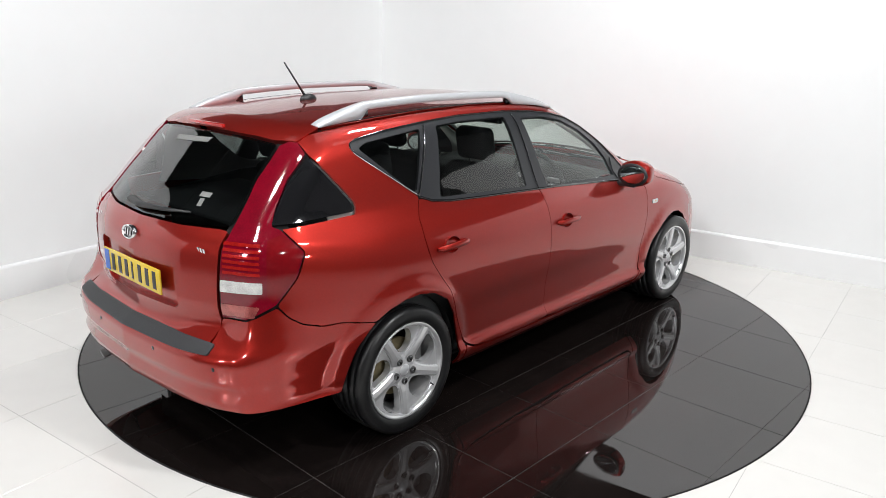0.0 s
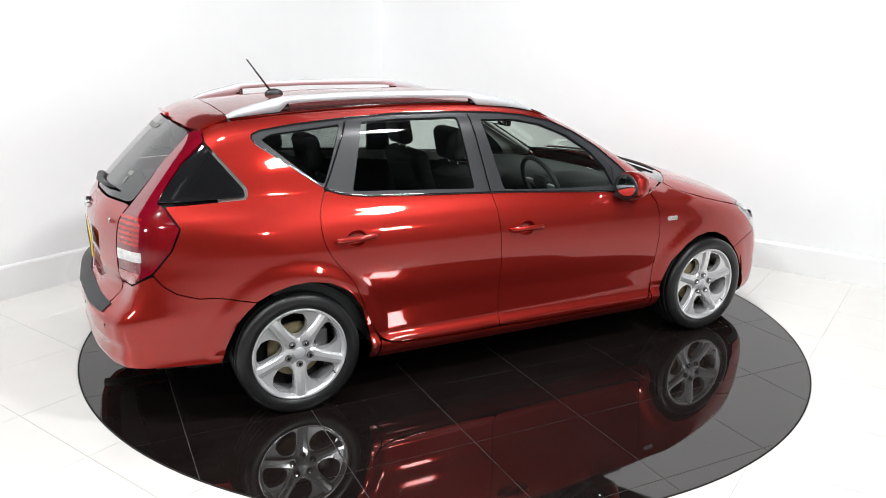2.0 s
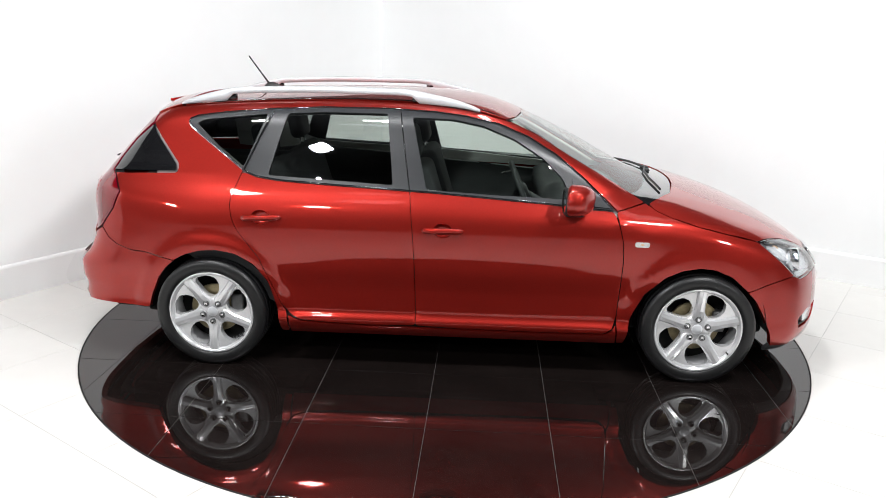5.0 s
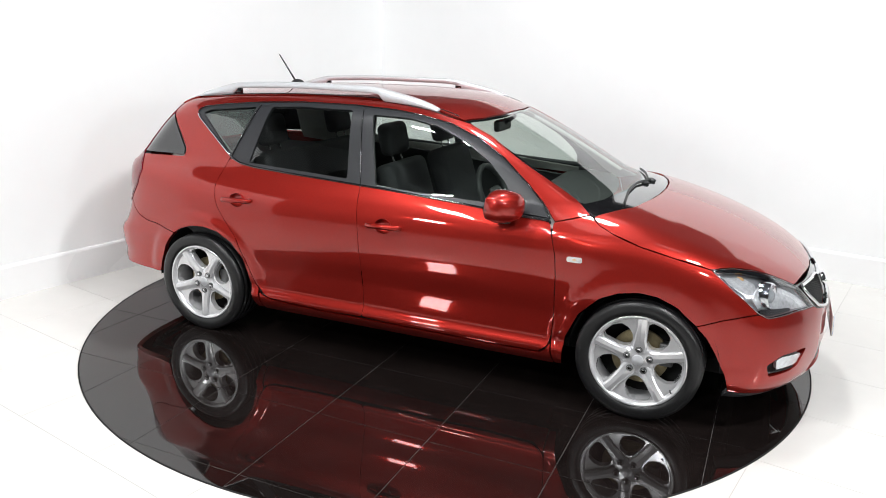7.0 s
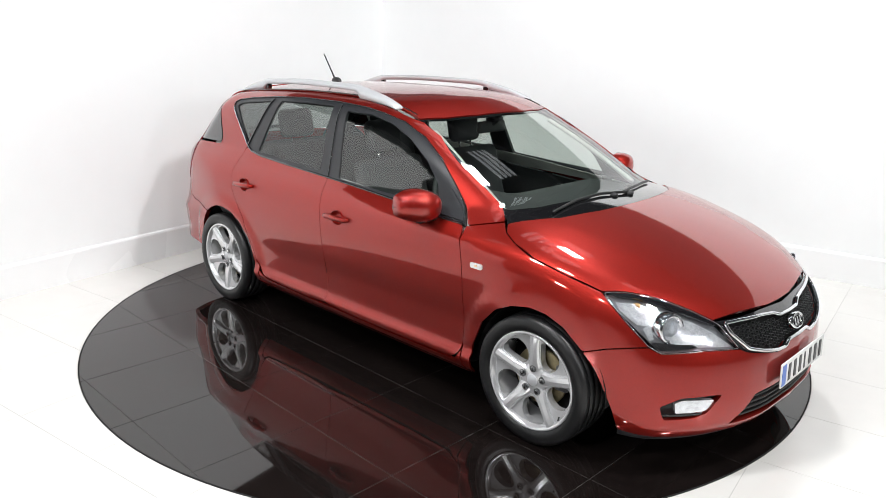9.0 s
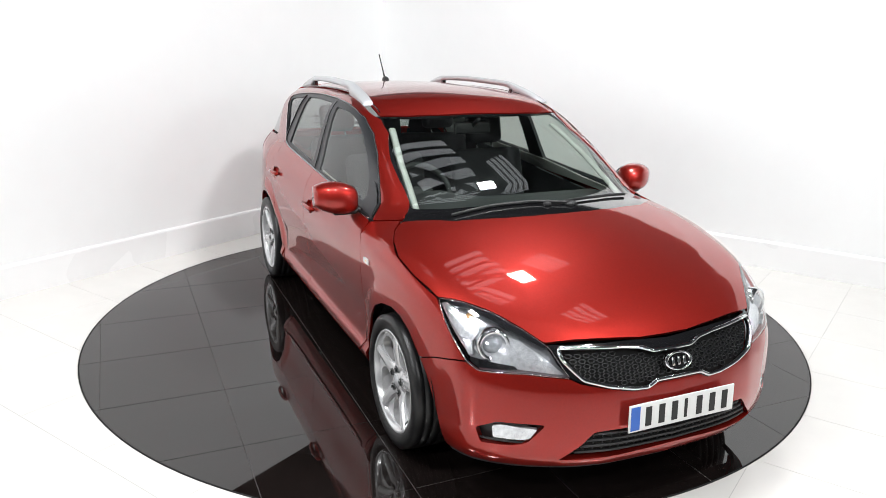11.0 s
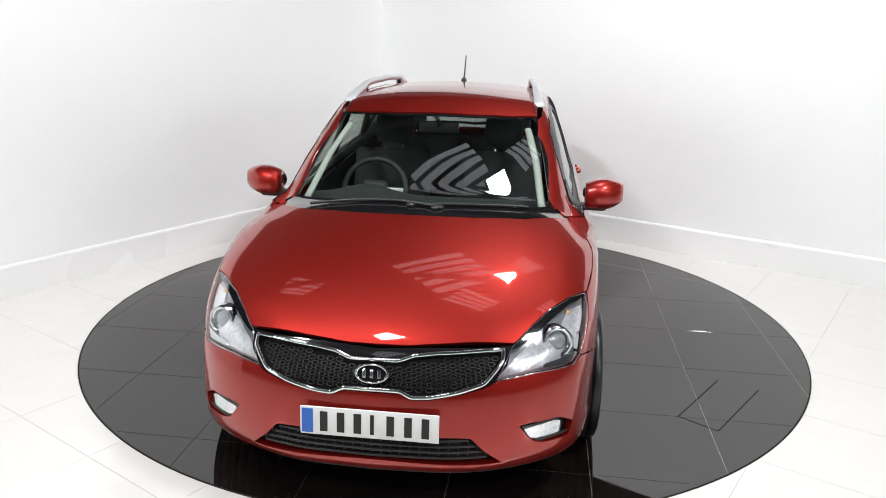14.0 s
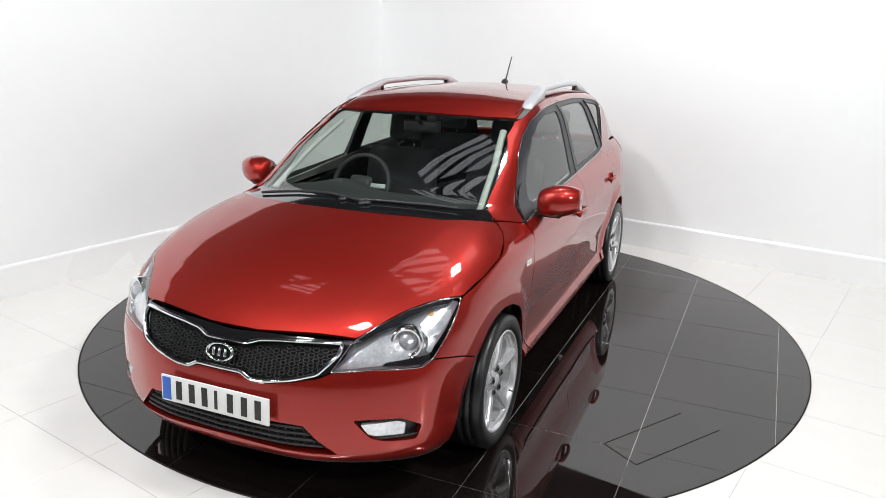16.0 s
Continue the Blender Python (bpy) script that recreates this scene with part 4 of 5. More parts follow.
# side markers, handles
for sg in (1, -1):
    o = rounded([(1.020, .763), (1.020, .790), (1.096, .790), (1.096, .763)], .012)
    m = skin("side_marker", o, "side", CLEAR_RED, car, "clear side indicator with amber bulb", off=.005, gap=0, thick=.01, mirror=sg > 0)
    o = rounded([(1.050, .774), (1.050, .781), (1.066, .781), (1.066, .774)], .004)
    skin("amber_core", o, "side", AMBER, m, "", off=.008, gap=0, thick=.004, mirror=sg > 0)
for x0, z0, x1, z1 in HANDLES:
    cx, cz = (x0 + x1) / 2, (z0 + z1) / 2
    for sg in (1, -1):
        c = lift(np.array([(cx, cz)]), "side")[0]
        bm = bmesh.new()
        rings = [[bm.verts.new((cx + .051 * r * math.cos(a), (-1 if sg > 0 else 1) * (c[1] + d), cz + .041 * r * math.sin(a))) for a in np.linspace(0, 2 * math.pi, 24, endpoint=False)] for r, d in ((1.0, -.004), (1.0, .006), (.90, .022), (.62, .031), (.25, .034))]
        for p, q in zip(rings, rings[1:]):
            for j in range(24):
                bm.faces.new((p[j], p[(j + 1) % 24], q[(j + 1) % 24], q[j]))
        bm.faces.new(rings[-1])
        h = part("door_handle", bm, PAINT, car, "red bow door handle over a round cup")
        n = 14
        pts = []
        for i in range(n + 1):
            t = i / n
            p = lift(np.array([(x0 + (x1 - x0) * t, z0 + (z1 - z0) * t + .004 * math.sin(math.pi * t))]), "side")[0]
            p = p + np.array((0, -(.004 + .026 * math.sin(math.pi * t) ** .4), 0))
            pts.append(p * (1, -1, 1) if sg > 0 else p)
        bm = bmesh.new()
        tube(bm, pts, [.007] + [.0125] * (n - 1) + [.007], 10, 1.2)
        part("grip", bm, PAINT, h, "red door grip")


def mirror(sg):
    """Door mirror; sg is the side's sign of y."""
    top = new("door_mirror")
    top.parent = car
    top["label"] = "red door mirror on a black foot"
    bm = bmesh.new()
    rows = []
    n, k = 12, 24
    for i in range(n + 1):
        t = i / n
        y = .835 + .198 * t
        hz = .082 * (math.sin(math.pi * (.20 + .66 * t)) ** .6)
        hx = .118 * (math.sin(math.pi * (.24 + .63 * t)) ** .7)
        zc = 1.004 + .012 * t
        xc = .690 - .035 * t
        rows.append([bm.verts.new((xc + (hx if math.cos(a) > 0 else hx * .28) * np.sign(math.cos(a)) * abs(math.cos(a)) ** .75, sg * y, zc + hz * np.sign(math.sin(a)) * abs(math.sin(a)) ** .7)) for a in (2 * math.pi * j / k for j in range(k))])
    for a, b in zip(rows, rows[1:]):
        for j in range(k):
            bm.faces.new((a[j], a[(j + 1) % k], b[(j + 1) % k], b[j]))
    bm.faces.new(rows[0])
    bm.faces.new(rows[-1])
    bmesh.ops.recalc_face_normals(bm, faces=bm.faces)
    part("shell", bm, PAINT, top, "red mirror shell")
    bm = bmesh.new()
    lathe(bm, [(0, 0), (.9, 0), (1, .05), (1, .3)], 32, Matrix.Translation((.634, sg * .930, 1.006)) @ Matrix.Rotation(radians(-90), 4, "Z") @ Matrix.Diagonal((.088, .030, .056, 1)))
    g = part("mirror_glass", bm, MIRROR, top, "mirror glass")
    bm = bmesh.new()
    lathe(bm, [(.90, -.06), (1.06, -.02), (1.08, .4)], 32, Matrix.Translation((.634, sg * .930, 1.006)) @ Matrix.Rotation(radians(-90), 4, "Z") @ Matrix.Diagonal((.096, .030, .064, 1)))
    part("bezel", bm, BLACK, top, "black mirror bezel")
    bm = bmesh.new()
    box(bm, (.075, .10, .034), (.700, sg * .810, .942), .012)
    box(bm, (.10, .13, .030), (.690, sg * .885, .940), .013)
    part("foot", bm, BLACK, top, "black mirror foot")


mirror(-1)
mirror(1)
SAIL = [(.690, 1.088), (.735, 1.078), (.90, .945), (.690, .958)]
pair("mirror_triangle", rounded(SAIL, .01), "side", TRIM, car, "dark grey mirror triangle", off=.003, gap=.002)

# roof rails
for sg in (1, -1):
    rail = new("roof_rail")
    rail.parent = car
    rail["label"] = "silver roof rail on dark feet"
    n = 40
    bm = bmesh.new()
    rows = []
    for i in range(n + 1):
        t = i / n
        x = -1.47 + 1.66 * t
        yb = .512 + .062 * t if t < .3 else .5306 + .0434 * (t - .3) / .7
        zb = float(lift(np.array([(x, -yb)]), "top")[0][2])
        rise = .057 * min(1, (t / .17)) ** .7 * min(1, ((1 - t) / .24)) ** .8
        thick = .014 + .0 * t + .016 * (1 - min(1, t / .16, (1 - t) / .22))
        w = .021 + .010 * (1 - min(1, t / .16, (1 - t) / .22))
        hole = .17 < t < .79
        lo = zb + (rise - .024 if hole else -.002)
        hi = zb + rise + .010
        c = [(-w, lo), (-w, hi - .006), (-w * .6, hi), (w * .6, hi), (w, hi - .006), (w, lo)]
        rows.append([bm.verts.new((x, sg * (yb + dy - (z - zb) * .25), z)) for dy, z in c])
    for a, b in zip(rows, rows[1:]):
        for j in range(6):
            bm.faces.new((a[j], a[(j + 1) % 6], b[(j + 1) % 6], b[j]))
    bm.faces.new(rows[0])
    bm.faces.new(rows[-1])
    bmesh.ops.recalc_face_normals(bm, faces=bm.faces)
    r = part("bar", bm, SILVER, rail, "silver rail bar")
    for fx, fy in ((-1.190, .521), (-.158, .556)):
        zb = float(lift(np.array([(fx, -fy)]), "top")[0][2])
        bm = bmesh.new()
        box(bm, (.05, .030, .046), (fx, sg * (fy - .008), zb + .022), .008)
        part("foot", bm, GLOSS_BLACK, rail, "black rail foot")
    strip("roof_joint", [(.30, -.548), (.147, -.548), (-.101, -.539), (-.5, -.530), (-.952, -.541), (-1.249, -.546), (-1.44, -.528)], "top", .004, GLOSS_BLACK, "black roof joint", off=0, mirrors=(1 if sg < 0 else -1,))

# aerial
bm = bmesh.new()
zb = float(lift(np.array([(-1.10, 0.0)]), "top")[0][2])
bmesh.ops.create_uvsphere(bm, u_segments=20, v_segments=10, radius=1, matrix=Matrix.Translation((-1.105, 0, zb)) @ Matrix.Diagonal((.052, .022, .030, 1)))
aerial = part("aerial", bm, BLACK, car, "black roof aerial")
bm = bmesh.new()
tube(bm, [(-1.125, 0, zb + .02), (-1.165, 0, zb + .075), (-1.245, 0, zb + .185)], [.0065, .005, .004], 8)
part("aerial_rod", bm, BLACK, aerial)


# ---- wheels ----
FACE_HOLE = [(.086, -30), (.100, -18), (.140, -12), (.192, -9), (.210, -14), (.212, -30), (.200, -43), (.170, -51), (.132, -55), (.102, -51), (.087, -42)]


def wheel_face(spin, parent):
    """The cast web between the spokes: a dished ring with five lopsided openings."""
    def dish(q):
        return -.064 - .105 * np.clip(np.hypot(q[:, 0], q[:, 1]) - .03, 0, .2)
    rim_line = np.array([(.227 * math.cos(a), .227 * math.sin(a)) for a in np.linspace(0, 2 * math.pi, 90, endpoint=False)])
    holes = []
    for k in range(5):
        base = spin + 72 * k
        holes.append(dense(np.array(rounded([(rr * math.cos(radians(base + d)), rr * math.sin(radians(base + d))) for rr, d in FACE_HOLE], .012, 3)), .012))
    verts, edges = [], []
    for line in (rim_line, *holes):
        first = len(verts)
        verts += [tuple(p) for p in line]
        edges += [(first + i, first + (i + 1) % len(line)) for i in range(len(line))]
    ov, _, of, *_ = delaunay_2d_cdt([Vector(p) for p in verts], edges, [], 0, 1e-6)
    Q = np.array([(v.x, v.y) for v in ov])
    F = [tuple(f) for f in of if not any(inside(Q[list(f)].mean(0)[None], h)[0] for h in holes)]
    D = dish(Q)
    out = [(x, d, z) for (x, z), d in zip(Q, D)]
    F = [f if np.cross(Q[f[1]] - Q[f[0]], Q[f[2]] - Q[f[0]]) > 0 else f[::-1] for f in F]
    for h in holes:
        first, n, dh = len(out), len(h), dish(h)
        out += [(x, d, z) for (x, z), d in zip(h, dh)] + [(x * 1.0, d + .036, z) for (x, z), d in zip(h, dh)]
        F += [(first + i, first + (i + 1) % n, first + n + (i + 1) % n, first + n + i) for i in range(n)]
    return mesh_ob("wheel_face", out, F, ALLOY, parent, "silver cast wheel face with five openings")


def wheel(x, sg, spin):
    top = new("wheel")
    top.parent = car
    top["label"] = "five-spoke silver alloy wheel with black tyre"
    top.matrix_basis = pose(x, sg * HUB_Y, TYRE_R) @ (Matrix.Rotation(math.pi, 4, "Z") if sg > 0 else Matrix())
    # local: -y is outwards
    bm = bmesh.new()
    R = TYRE_R
    lathe(bm, [(.222, .10), (.235, .115), (.27, .118), (.300, .108), (R - .004, .085), (R - .001, .062), (R - .007, .060), (R - .007, .052), (R, .050), (R, .020), (R - .007, .018), (R - .007, .008), (R, .006), (R, -.022), (R - .007, -.024), (R - .007, -.034), (R, -.036), (R - .001, -.062), (R - .007, -.064), (R - .007, -.070), (R - .003, -.072), (R - .004, -.085), (.303, -.103), (.285, -.113), (.262, -.115), (.242, -.110), (.232, -.100), (.229, -.085)], 72)
    part("tyre", bm, RUBBER, top, "black road tyre")
    bm = bmesh.new()
    lathe(bm, [(.231, -.092), (.2355, -.104), (.231, -.108), (.222, -.104), (.214, -.088), (.208, -.060), (.205, .0), (.212, .09), (.228, .105)], 72)
    rim = part("rim", bm, ALLOY, top, "silver rim")
    wheel_face(spin, rim)
    # spokes
    for k in range(5):
        a = radians(spin + 72 * k)
        bm = bmesh.new()
        prof = [(.030, .034, -.074, .028), (.070, .036, -.080, .034), (.105, .028, -.087, .036), (.150, .025, -.093, .034), (.190, .026, -.097, .028), (.226, .029, -.098, .020)]
        rows = []
        for r, w, h, th in prof:
            c = [(-w * .72, h + .000), (-w, h + .008), (-w * .9, h + th), (w * .9, h + th), (w, h + .008), (w * .72, h + .000), (0, h - .004)]
            rows.append([bm.verts.new((r * math.cos(a) - u * math.sin(a) * 1.0, v, r * math.sin(a) + u * math.cos(a))) for u, v in c])
        for p, q in zip(rows, rows[1:]):
            for j in range(7):
                bm.faces.new((p[j], p[(j + 1) % 7], q[(j + 1) % 7], q[j]))
        bm.faces.new(rows[0])
        bm.faces.new(rows[-1])
        bmesh.ops.recalc_face_normals(bm, faces=bm.faces)
        flat_part("spoke", bm, ALLOY, rim)
    bm = bmesh.new()
    lathe(bm, [(0, -.082), (.030, -.082), (.036, -.079), (.060, -.076), (.075, -.070), (.080, -.05)], 40)
    part("hub", bm, ALLOY, rim, "silver hub")
    bm = bmesh.new()
    lathe(bm, [(0, -.087), (.024, -.086), (.029, -.082)], 32)
    part("centre_cap", bm, SILVER, rim, "plain silver centre cap")
    for k in range(5):
        a = radians(spin + 72 * k)
        m = Matrix.Translation((.057 * math.cos(a), 0, .057 * math.sin(a)))
        bm = bmesh.new()
        lathe(bm, [(.0165, -.0865), (.0165, -.079)], 20, m)
        lathe(bm, [(.0135, -.0868), (.0165, -.0865)], 20, m)
        lathe(bm, [(.0135, -.0868), (.0135, -.079)], 20, m)
        part("bolt_seat", bm, STEEL, rim, "dark bolt recess")
        bm = bmesh.new()
        lathe(bm, [(0, -.092), (.0085, -.0915), (.010, -.088), (.010, -.075)], 6, m)
        flat_part("bolt", bm, CHROME, rim, "bright wheel bolt")
    bm = bmesh.new()
    lathe(bm, [(.07, -.020), (.138, -.020), (.140, -.012), (.138, .0), (.07, .0)], 48)
    part("brake_disc", bm, DISC, top, "rust-tinged brake disc")
    bm = bmesh.new()
    lathe(bm, [(.02, -.052), (.06, -.05), (.075, -.02), (.075, .02)], 32)
    part("brake_hub", bm, STEEL, top, "dark brake hub")
    bm = bmesh.new()
    box(bm, (.07, .06, .12), (.125 if sg < 0 else -.125, -.010, .03), .012)
    part("caliper", bm, STEEL, top, "dark brake caliper")
    bm = bmesh.new()
    lathe(bm, [(.0, .045), (.21, .045)], 40)
    part("dust_shield", bm, LINER, top, "black back plate")
    bm = bmesh.new()
    tube(bm, [(.165, -.092, -.12), (.172, -.108, -.128)], .004, 8)
    part("valve", bm, BLACK, rim, "black valve cap")
    return top


for wx in (REAR_AXLE, FRONT_AXLE):
    for sg in (-1, 1):
        wheel(wx, sg, -90 if wx < 0 else 88)
        # wheel housing
        bm = bmesh.new()
        n, ri = 24, .362
        rows = [[bm.verts.new((wx + (0.012 if wx > 0 else 0) + ri * math.cos(math.pi * i / n), sg * yy, max(.22, .30 + ri * math.sin(math.pi * i / n)))) for i in range(n + 1)] for yy in (.50, .845)]
        for i in range(n):
            bm.faces.new((rows[0][i], rows[0][i + 1], rows[1][i + 1], rows[1][i]))
        bm.faces.new(rows[0])
        part("wheel_housing", bm, LINER, car, "black wheel housing", smooth=False)

# underside, and dark inner shell of the lower body
bm = bmesh.new()
box(bm, (3.6, 1.20, .10), (.05, 0, .24), .03)
box(bm, (1.75, 1.50, .09), (.06, 0, .235), .03)
part("underside", bm, LINER, car, "black underside")
bm = bmesh.new()
tube(bm, [(-1.75, .42, .27), (-2.02, .42, .265), (-2.10, .42, .245)], .024, 14)
part("tailpipe", bm, STEEL, car, "dark steel tailpipe")
bm = bmesh.new()
box(bm, (.72, 1.02, .36), (1.70, 0, .46), .05)
part("engine_block", bm, LINER, car, "dark engine bay")
bm = bmesh.new()
box(bm, (.55, 1.0, .45), (-1.68, 0, .55), .05)
part("boot_tub", bm, LINER, car, "dark boot tub")

# ---- cabin ----
strip("windscreen_pillar_trim", [(1.00, -.618), (.9, -.604), (.69, -.578), (.42, -.522)], "top", .020, GREYTRIM, "pale grey windscreen pillar trim", off=-.046, squash=.6)
pair("door_card", [(-1.5, 1.02), (-1.05, 1.055), (-.17, .995), (.9, .92), (.95, .30), (-.85, .30), (-1.5, .68)], "side", DASH, car, "black inner door card", off=-.075, gap=0, thick=.01, both=True, grid=.08)
TRIM_OUT = [(.90, .90), (-1.0, .96), (-1.58, 1.02), (-1.58, 1.365), (-1.46, 1.385)] + ROOF_EDGE[::-1][1:]
pair("pillar_trim", TRIM_OUT, "side", GREYTRIM, car, "grey inner pillar trim", off=-.028, gap=.012, thick=.006, both=True, grid=.05, holes=([tuple(p) for p in inset(FRAME_OUT, .018)],))
HL_IN = [(.33, 0), (.31, .3), (.25, .50), (-.1, .50), (-.9, .50), (-1.45, .48), (-1.55, 0)]
skin("headliner", top_outline(HL_IN), "top", HEADLINER, car, "pale grey headliner", off=-.035, gap=0, thick=.01, both=True, grid=.1)
bm = bmesh.new()
box(bm, (2.5, 1.36, .05), (-.25, 0, .30), .01)
part("cabin_floor", bm, LINER, car, "dark cabin floor")
# dashboard with cowl over the dials
bm = bmesh.new()
rows = []
for i in range(21):
    y = -.66 + 1.32 * i / 20
    b = .055 * math.exp(-((y + .36) / .17) ** 2)
    prof = [(1.06 - .30 * y * y, .945), (.90 - .15 * y * y, .955), (.76, .955 + b * .8), (.64, .945 + b), (.585, .915 + b * .7), (.575, .83), (.66, .62), (.72, .45)]
    rows.append([bm.verts.new((x, y, z)) for x, z in prof])
for a, b in zip(rows, rows[1:]):
    for j in range(7):
        bm.faces.new((a[j], a[j + 1], b[j + 1], b[j]))
part("dashboard", bm, DASH, car, "black moulded dashboard")
bm = bmesh.new()
ring_m = Matrix.Translation((.455, -.36, .93)) @ Matrix.Rotation(radians(-24), 4, "Y")
tube(bm, [ring_m @ Vector((0, .185 * math.cos(2 * math.pi * k / 32), .185 * math.sin(2 * math.pi * k / 32))) for k in range(32)], .0155, 10, 1, closed=True)
sw = part("steering_wheel", bm, DASH, car, "black steering wheel")
bm = bmesh.new()
box(bm, (.05, .15, .13), (.01, 0, -.01), .03, 3, ring_m)
part("airbag_cover", bm, DASH, sw)
for dy, dz in ((.11, .0), (-.11, .0), (0, -.11)):
    bm = bmesh.new()
    box(bm, (.018, .12 if dy else .035, .03 if dy else .12), (.005, dy, dz), .006, 2, ring_m)
    part("wheel_spoke", bm, SILVER, sw, "silver steering spoke")
bm = bmesh.new()
tube(bm, [(.47, -.36, .92), (.66, -.36, .82)], .03, 10)
part("steering_column", bm, DASH, sw)


def cushion(bm, size, m, bevel):
    box(bm, size, (0, 0, 0), bevel, 4, m)


def seat(x, y, w, name, label, rests):
    top = new(name)
    top.parent = car
    top["label"] = label
    bm = bmesh.new()
    cushion(bm, (.52, w, .15), Matrix.Translation((x + .12, y, .49)) @ Matrix.Rotation(radians(-6), 4, "Y"), .05)
    part("cushion", bm, CLOTH, top)
    bm = bmesh.new()
    cushion(bm, (.13, w, .60), Matrix.Translation((x - .20, y, .80)) @ Matrix.Rotation(radians(-17), 4, "Y"), .05)
    part("backrest", bm, CLOTH, top)
    for ry in rests:
        bm = bmesh.new()
        cushion(bm, (.095, .25, .19), Matrix.Translation((x - .325, y + ry, 1.215)) @ Matrix.Rotation(radians(-12), 4, "Y"), .04)
        h = part("headrest", bm, CLOTH, top)
        for dy in (-.055, .055):
            bm = bmesh.new()
            tube(bm, [(x - .315, y + ry + dy, 1.14), (x - .285, y + ry + dy, 1.06)], .006, 8)
            part("headrest_post", bm, CHROME, h, "chrome headrest post")


seat(.13, -.36, .50, "front_seat", "dark cloth front seat", (0,))
seat(.13, .36, .50, "front_seat", "dark cloth front seat", (0,))
seat(-.72, 0, 1.22, "rear_seat", "dark cloth rear bench", (-.40, .40))
bm = bmesh.new()
box(bm, (.035, .23, .070), (.36, 0, 1.295), .015, 3)
im = part("interior_mirror", bm, BLACK, car, "black interior mirror")
bm = bmesh.new()
box(bm, (.004, .21, .055), (.341, 0, 1.295), .001)
part("interior_mirror_glass", bm, MIRROR, im, "mirror glass")
bm = bmesh.new()
tube(bm, [(.375, 0, 1.31), (.44, 0, 1.355)], .012, 8)
part("mirror_stalk", bm, BLACK, im)
# box the driver's side shelf behind the rear bench
bm = bmesh.new()
box(bm, (.62, 1.20, .02), (-1.46, 0, .985), .006)
part("parcel_shelf", bm, CLOTH, car, "dark parcel cover")
for sg in (-1, 1):
    bm = bmesh.new()
    tube(bm, [(.36, sg * .665, .86), (.42, sg * .66, .875), (.46, sg * .66, .87)], .009, 8)
    part("inner_handle", bm, CHROME, car, "bright inner door handle")

# ---- turntable ----
DISC_R = 2.233
table = tagged(new("turntable"), "round black polished granite turntable with grey tile joints", "turntable")
bm = bmesh.new()
lathe(bm, [(0, -.0016), (DISC_R - .004, -.0016), (DISC_R - .004, -.03), (0, -.03)], 128, Matrix.Rotation(0, 4, "X"))
bmesh.ops.transform(bm, matrix=Matrix.Rotation(radians(90), 4, "X"), verts=bm.verts)
bmesh.ops.recalc_face_normals(bm, faces=bm.faces)
flat_part("bed", bm, GROUT_B, table, "grey joint bed")
bm = bmesh.new()
n = 160
ra = [[bm.verts.new((r * math.cos(2 * math.pi * k / n), r * math.sin(2 * math.pi * k / n), z)) for k in range(n)] for r, z in ((DISC_R - .007, .0015), (DISC_R - .001, .0015), (DISC_R, 0), (DISC_R, -.03))]
for a, b in zip(ra, ra[1:]):
    for k in range(n):
        bm.faces.new((a[k], a[(k + 1) % n], b[(k + 1) % n], b[k]))
bmesh.ops.recalc_face_normals(bm, faces=bm.faces)
flat_part("edge_ring", bm, LINER, table, "thin dark edge ring")


def clip_half(P, n, d):
    """Keeps the part of a convex outline where n.p <= d."""
    out = []
    for a, b in zip(P, P[1:] + P[:1]):
        da, db = a[0] * n[0] + a[1] * n[1] - d, b[0] * n[0] + b[1] * n[1] - d
        if da <= 0:
            out.append(a)
        if da * db < 0:
            t = da / (da - db)
            out.append((a[0] + (b[0] - a[0]) * t, a[1] + (b[1] - a[1]) * t))
    return out


def tile_part(P, z1, z0, material, parent, chamfer=.0012, name="tile"):
    n = len(P)
    Q = inset(P, chamfer)
    verts = [(x, y, z1) for x, y in Q] + [(x, y, z1 - chamfer * .8) for x, y in P] + [(x, y, z0) for x, y in P]
    faces = [tuple(range(n))] + [(i, n + i, n + (i + 1) % n, (i + 1) % n) for i in range(n)] + [(n + i, 2 * n + i, 2 * n + (i + 1) % n, n + (i + 1) % n) for i in range(n)]
    area = sum(a[0] * b[1] - b[0] * a[1] for a, b in zip(P, P[1:] + P[:1]))
    if area < 0:
        faces = [f[::-1] for f in faces]
    return mesh_ob(name, verts, faces, material, parent)


TS, TX, TY, J = .597, -.006, -.926, .0030
CIRCLE = [(math.cos(2 * math.pi * k / 120), math.sin(2 * math.pi * k / 120)) for k in range(120)]
for i in range(-5, 5):
    for j in range(-5, 7):
        x0, y0 = TX + i * TS + J / 2, TY + j * TS + J / 2
        x1, y1 = x0 + TS - J, y0 + TS - J
        P = [(x0, y0), (x1, y0), (x1, y1), (x0, y1)]
        if min(math.hypot(x, y) for x, y in P) > DISC_R + TS:
            continue
        for n in CIRCLE:
            P = clip_half(P, n, DISC_R - .008)
            if len(P) < 3:
                break
        if len(P) >= 3:
            tile_part(P, .0, -.011, BLACK_TILE, table, .0003)

# service hatch cut into the tiles
for (ax, ay), (bx, by) in (((1.186, 1.331), (.721, 1.62)), ((1.302, 1.500), (.812, 1.812)), ((1.186, 1.331), (1.302, 1.500))):
    bm = bmesh.new()
    d = Vector((bx - ax, by - ay, 0))
    box(bm, (d.length, .005, .0012), (0, 0, 0), 0, 2, Matrix.Translation(((ax + bx) / 2, (ay + by) / 2, .0004)) @ Matrix.Rotation(math.atan2(d.y, d.x), 4, "Z"))
    flat_part("hatch_joint", bm, LINER, table, "dark joint of a service hatch")

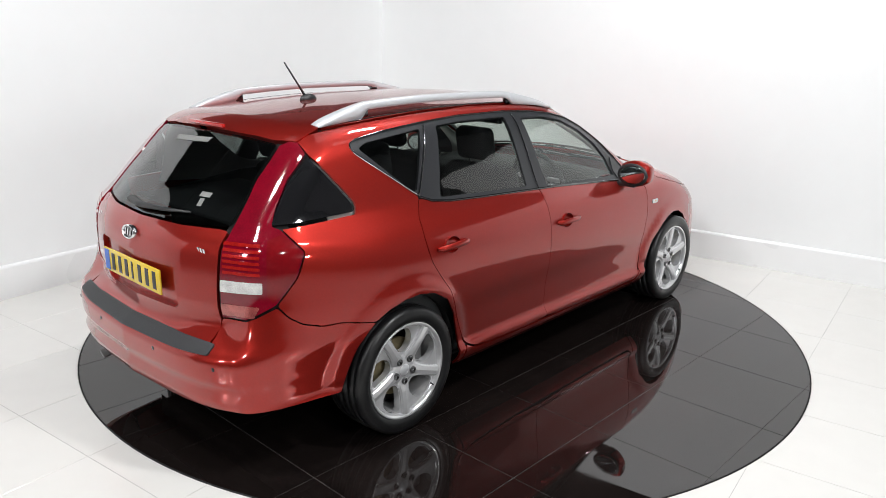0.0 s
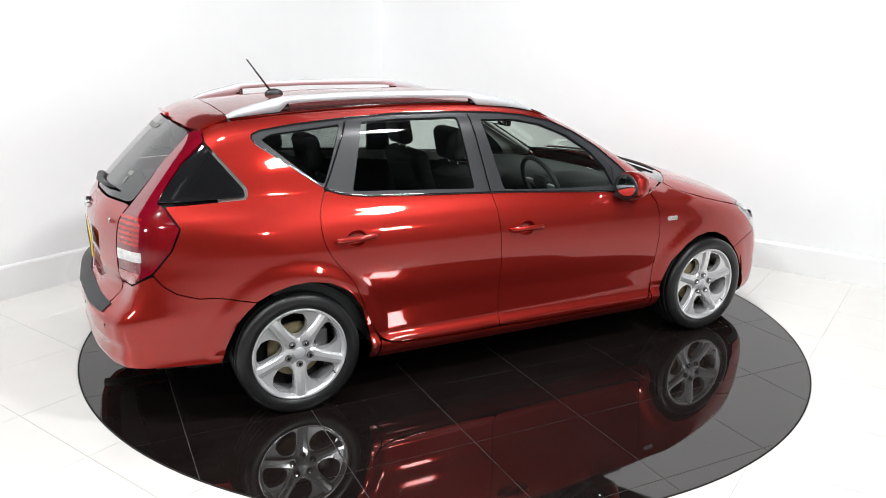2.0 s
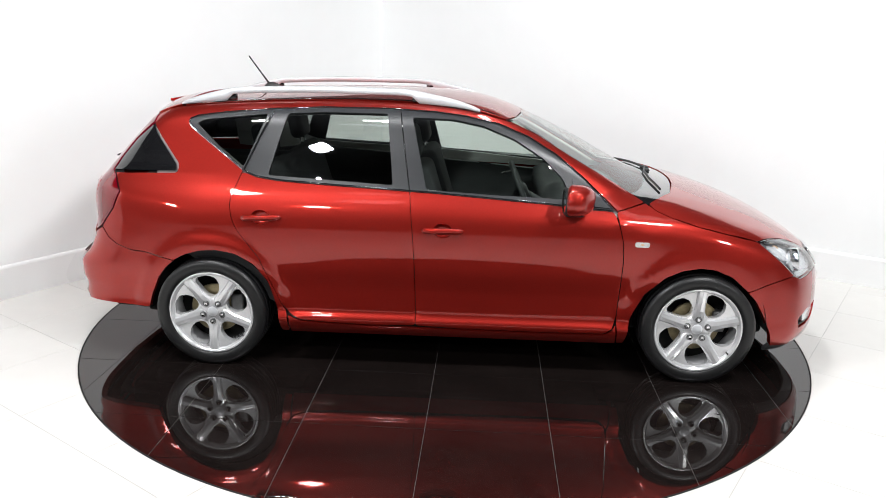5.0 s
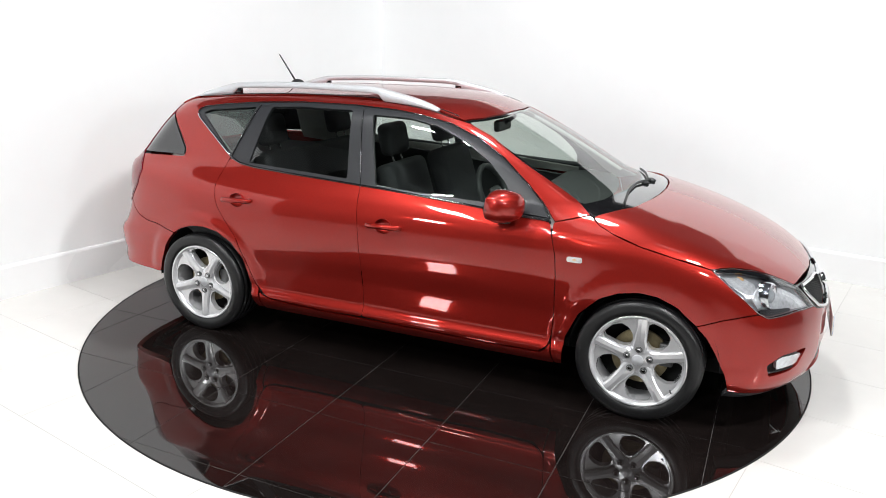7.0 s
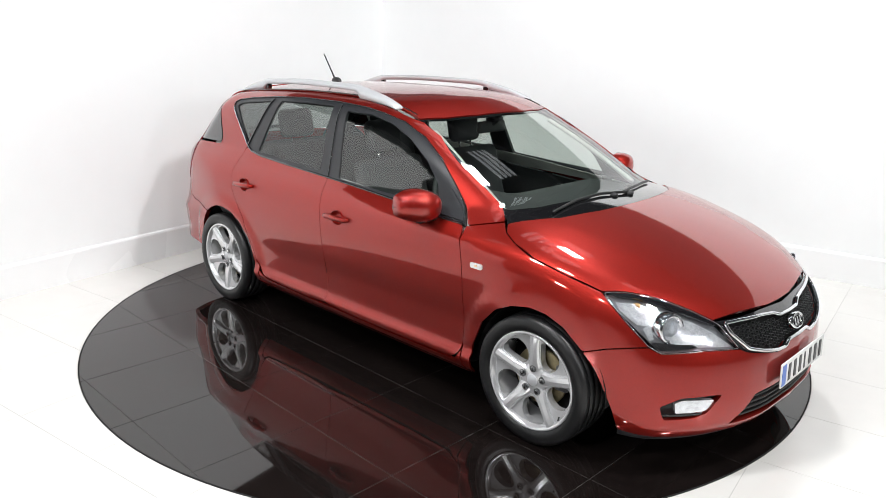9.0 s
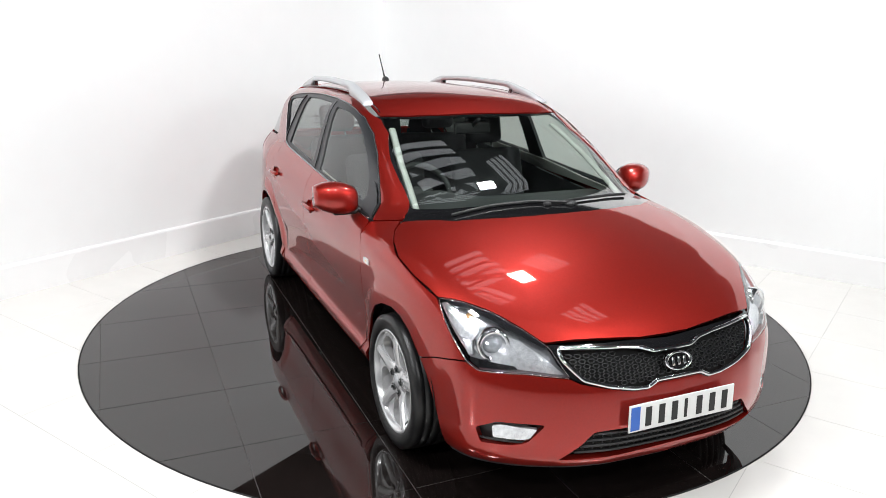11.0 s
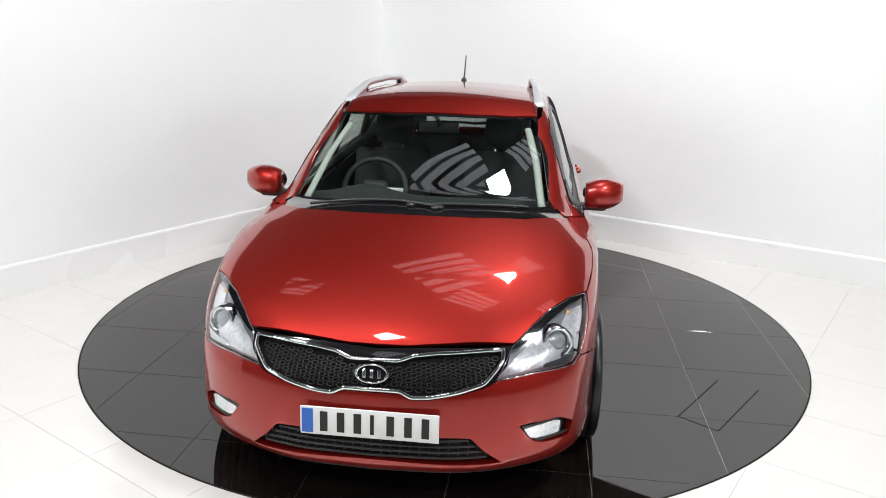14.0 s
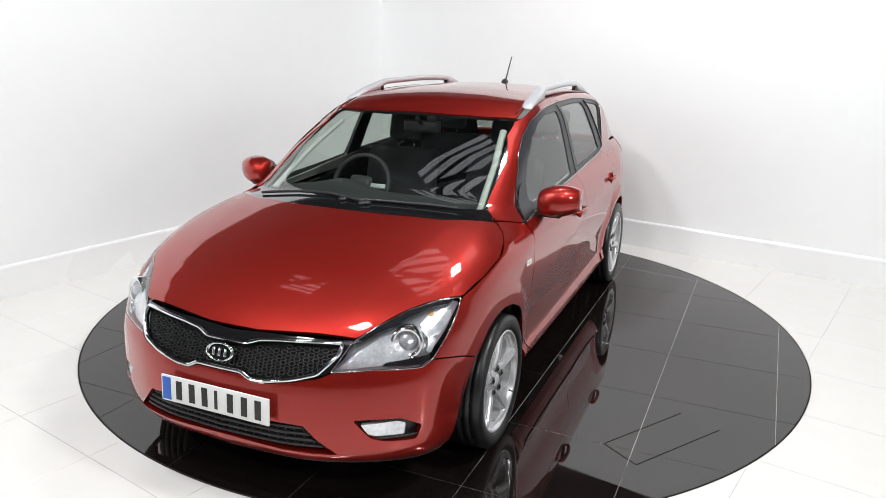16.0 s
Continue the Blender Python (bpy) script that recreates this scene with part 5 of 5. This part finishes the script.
# ---- floor tiles round the turntable ----
FS, FU, FV, FJ = .590, -2.386, -.235, .0028


HOLE_R = DISC_R + .0035
for i in range(-11, 9):
    for j in range(-1, 14):
        u0, v0 = FU + i * FS + FJ / 2, FV + (j - 4) * FS + FJ / 2
        pts = [(u0, v0), (u0 + FS - FJ, v0), (u0 + FS - FJ, v0 + FS - FJ), (u0, v0 + FS - FJ)]
        P = [tuple((U * a + V * b).xy) for a, b in pts]
        for m_in in (IN_L, IN_R):
            if len(P) >= 3:
                P = clip_half(P, (-m_in.x, -m_in.y), -(m_in.dot(CORNER) + .02))
        if len(P) < 3:
            continue
        cx, cy = sum(p[0] for p in P) / len(P), sum(p[1] for p in P) / len(P)
        ds = [math.hypot(*p) for p in P]
        near = min(ds)
        # exact nearest distance of the outline to the centre
        for a, b in zip(P, P[1:] + P[:1]):
            ax, ay, bx, by = *a, *b
            L2 = (bx - ax) ** 2 + (by - ay) ** 2
            t = max(0, min(1, -(ax * (bx - ax) + ay * (by - ay)) / L2)) if L2 else 0
            near = min(near, math.hypot(ax + t * (bx - ax), ay + t * (by - ay)))
        if max(ds) <= HOLE_R:
            continue
        if near >= HOLE_R and not inside(np.array([(0.0, 0.0)]), np.array(P))[0]:
            tile_part(P, 0, -.011, FLOOR_TILE, floor)
            continue
        # cut by the circle
        D = dense(np.array(P), .02)
        out_pts = [(math.hypot(x, y) > HOLE_R) for x, y in D]
        k = len(D)
        starts = [s for s in range(k) if out_pts[s] and not out_pts[s - 1]]
        for s in starts:
            run = []
            q = s
            while out_pts[q % k] and len(run) < k:
                run.append(D[q % k])
                q += 1
            if len(run) < 2:
                continue
            def on_ring(a, b):
                lo, hi = np.array(a), np.array(b)
                for _ in range(24):
                    mid = (lo + hi) / 2
                    if np.hypot(*mid) > HOLE_R:
                        lo = mid
                    else:
                        hi = mid
                return lo
            first = on_ring(run[0], D[(s - 1) % k])
            last = on_ring(run[-1], D[q % k])
            a1, a0 = math.atan2(last[1], last[0]), math.atan2(first[1], first[0])
            da = (a0 - a1 + math.pi) % (2 * math.pi) - math.pi
            m = max(2, int(abs(da) / radians(1.5)))
            ringp = [(HOLE_R * math.cos(a1 + da * t / m), HOLE_R * math.sin(a1 + da * t / m)) for t in range(1, m)]
            P2 = [tuple(first)] + [tuple(p) for p in run] + [tuple(last)] + ringp
            top2 = delaunay_2d_cdt([Vector((float(x), float(y))) for x, y in P2], [(t, (t + 1) % len(P2)) for t in range(len(P2))], [], 1, 1e-7)
            vv = [(v.x, v.y, 0.0) for v in top2[0]]
            ff = [tuple(f) for f in top2[2]]
            nb = len(vv)
            vv += [(x, y, 0.0) for x, y in P2] + [(x, y, -.011) for x, y in P2]
            kk = len(P2)
            ff += [(nb + t, nb + kk + t, nb + kk + (t + 1) % kk, nb + (t + 1) % kk) for t in range(kk)]
            mesh_ob("tile", vv, ff, FLOOR_TILE, floor)


# ---- what moves ----
def motions():
    rows = [(t, pose(0, 0, 0, 0, 0, a)) for t, a in TURN]
    walk(table, rows)
    walk(car, [(t, m @ pose(0, -.02, 0, 0, 0, .7)) for t, m in rows])


motions()
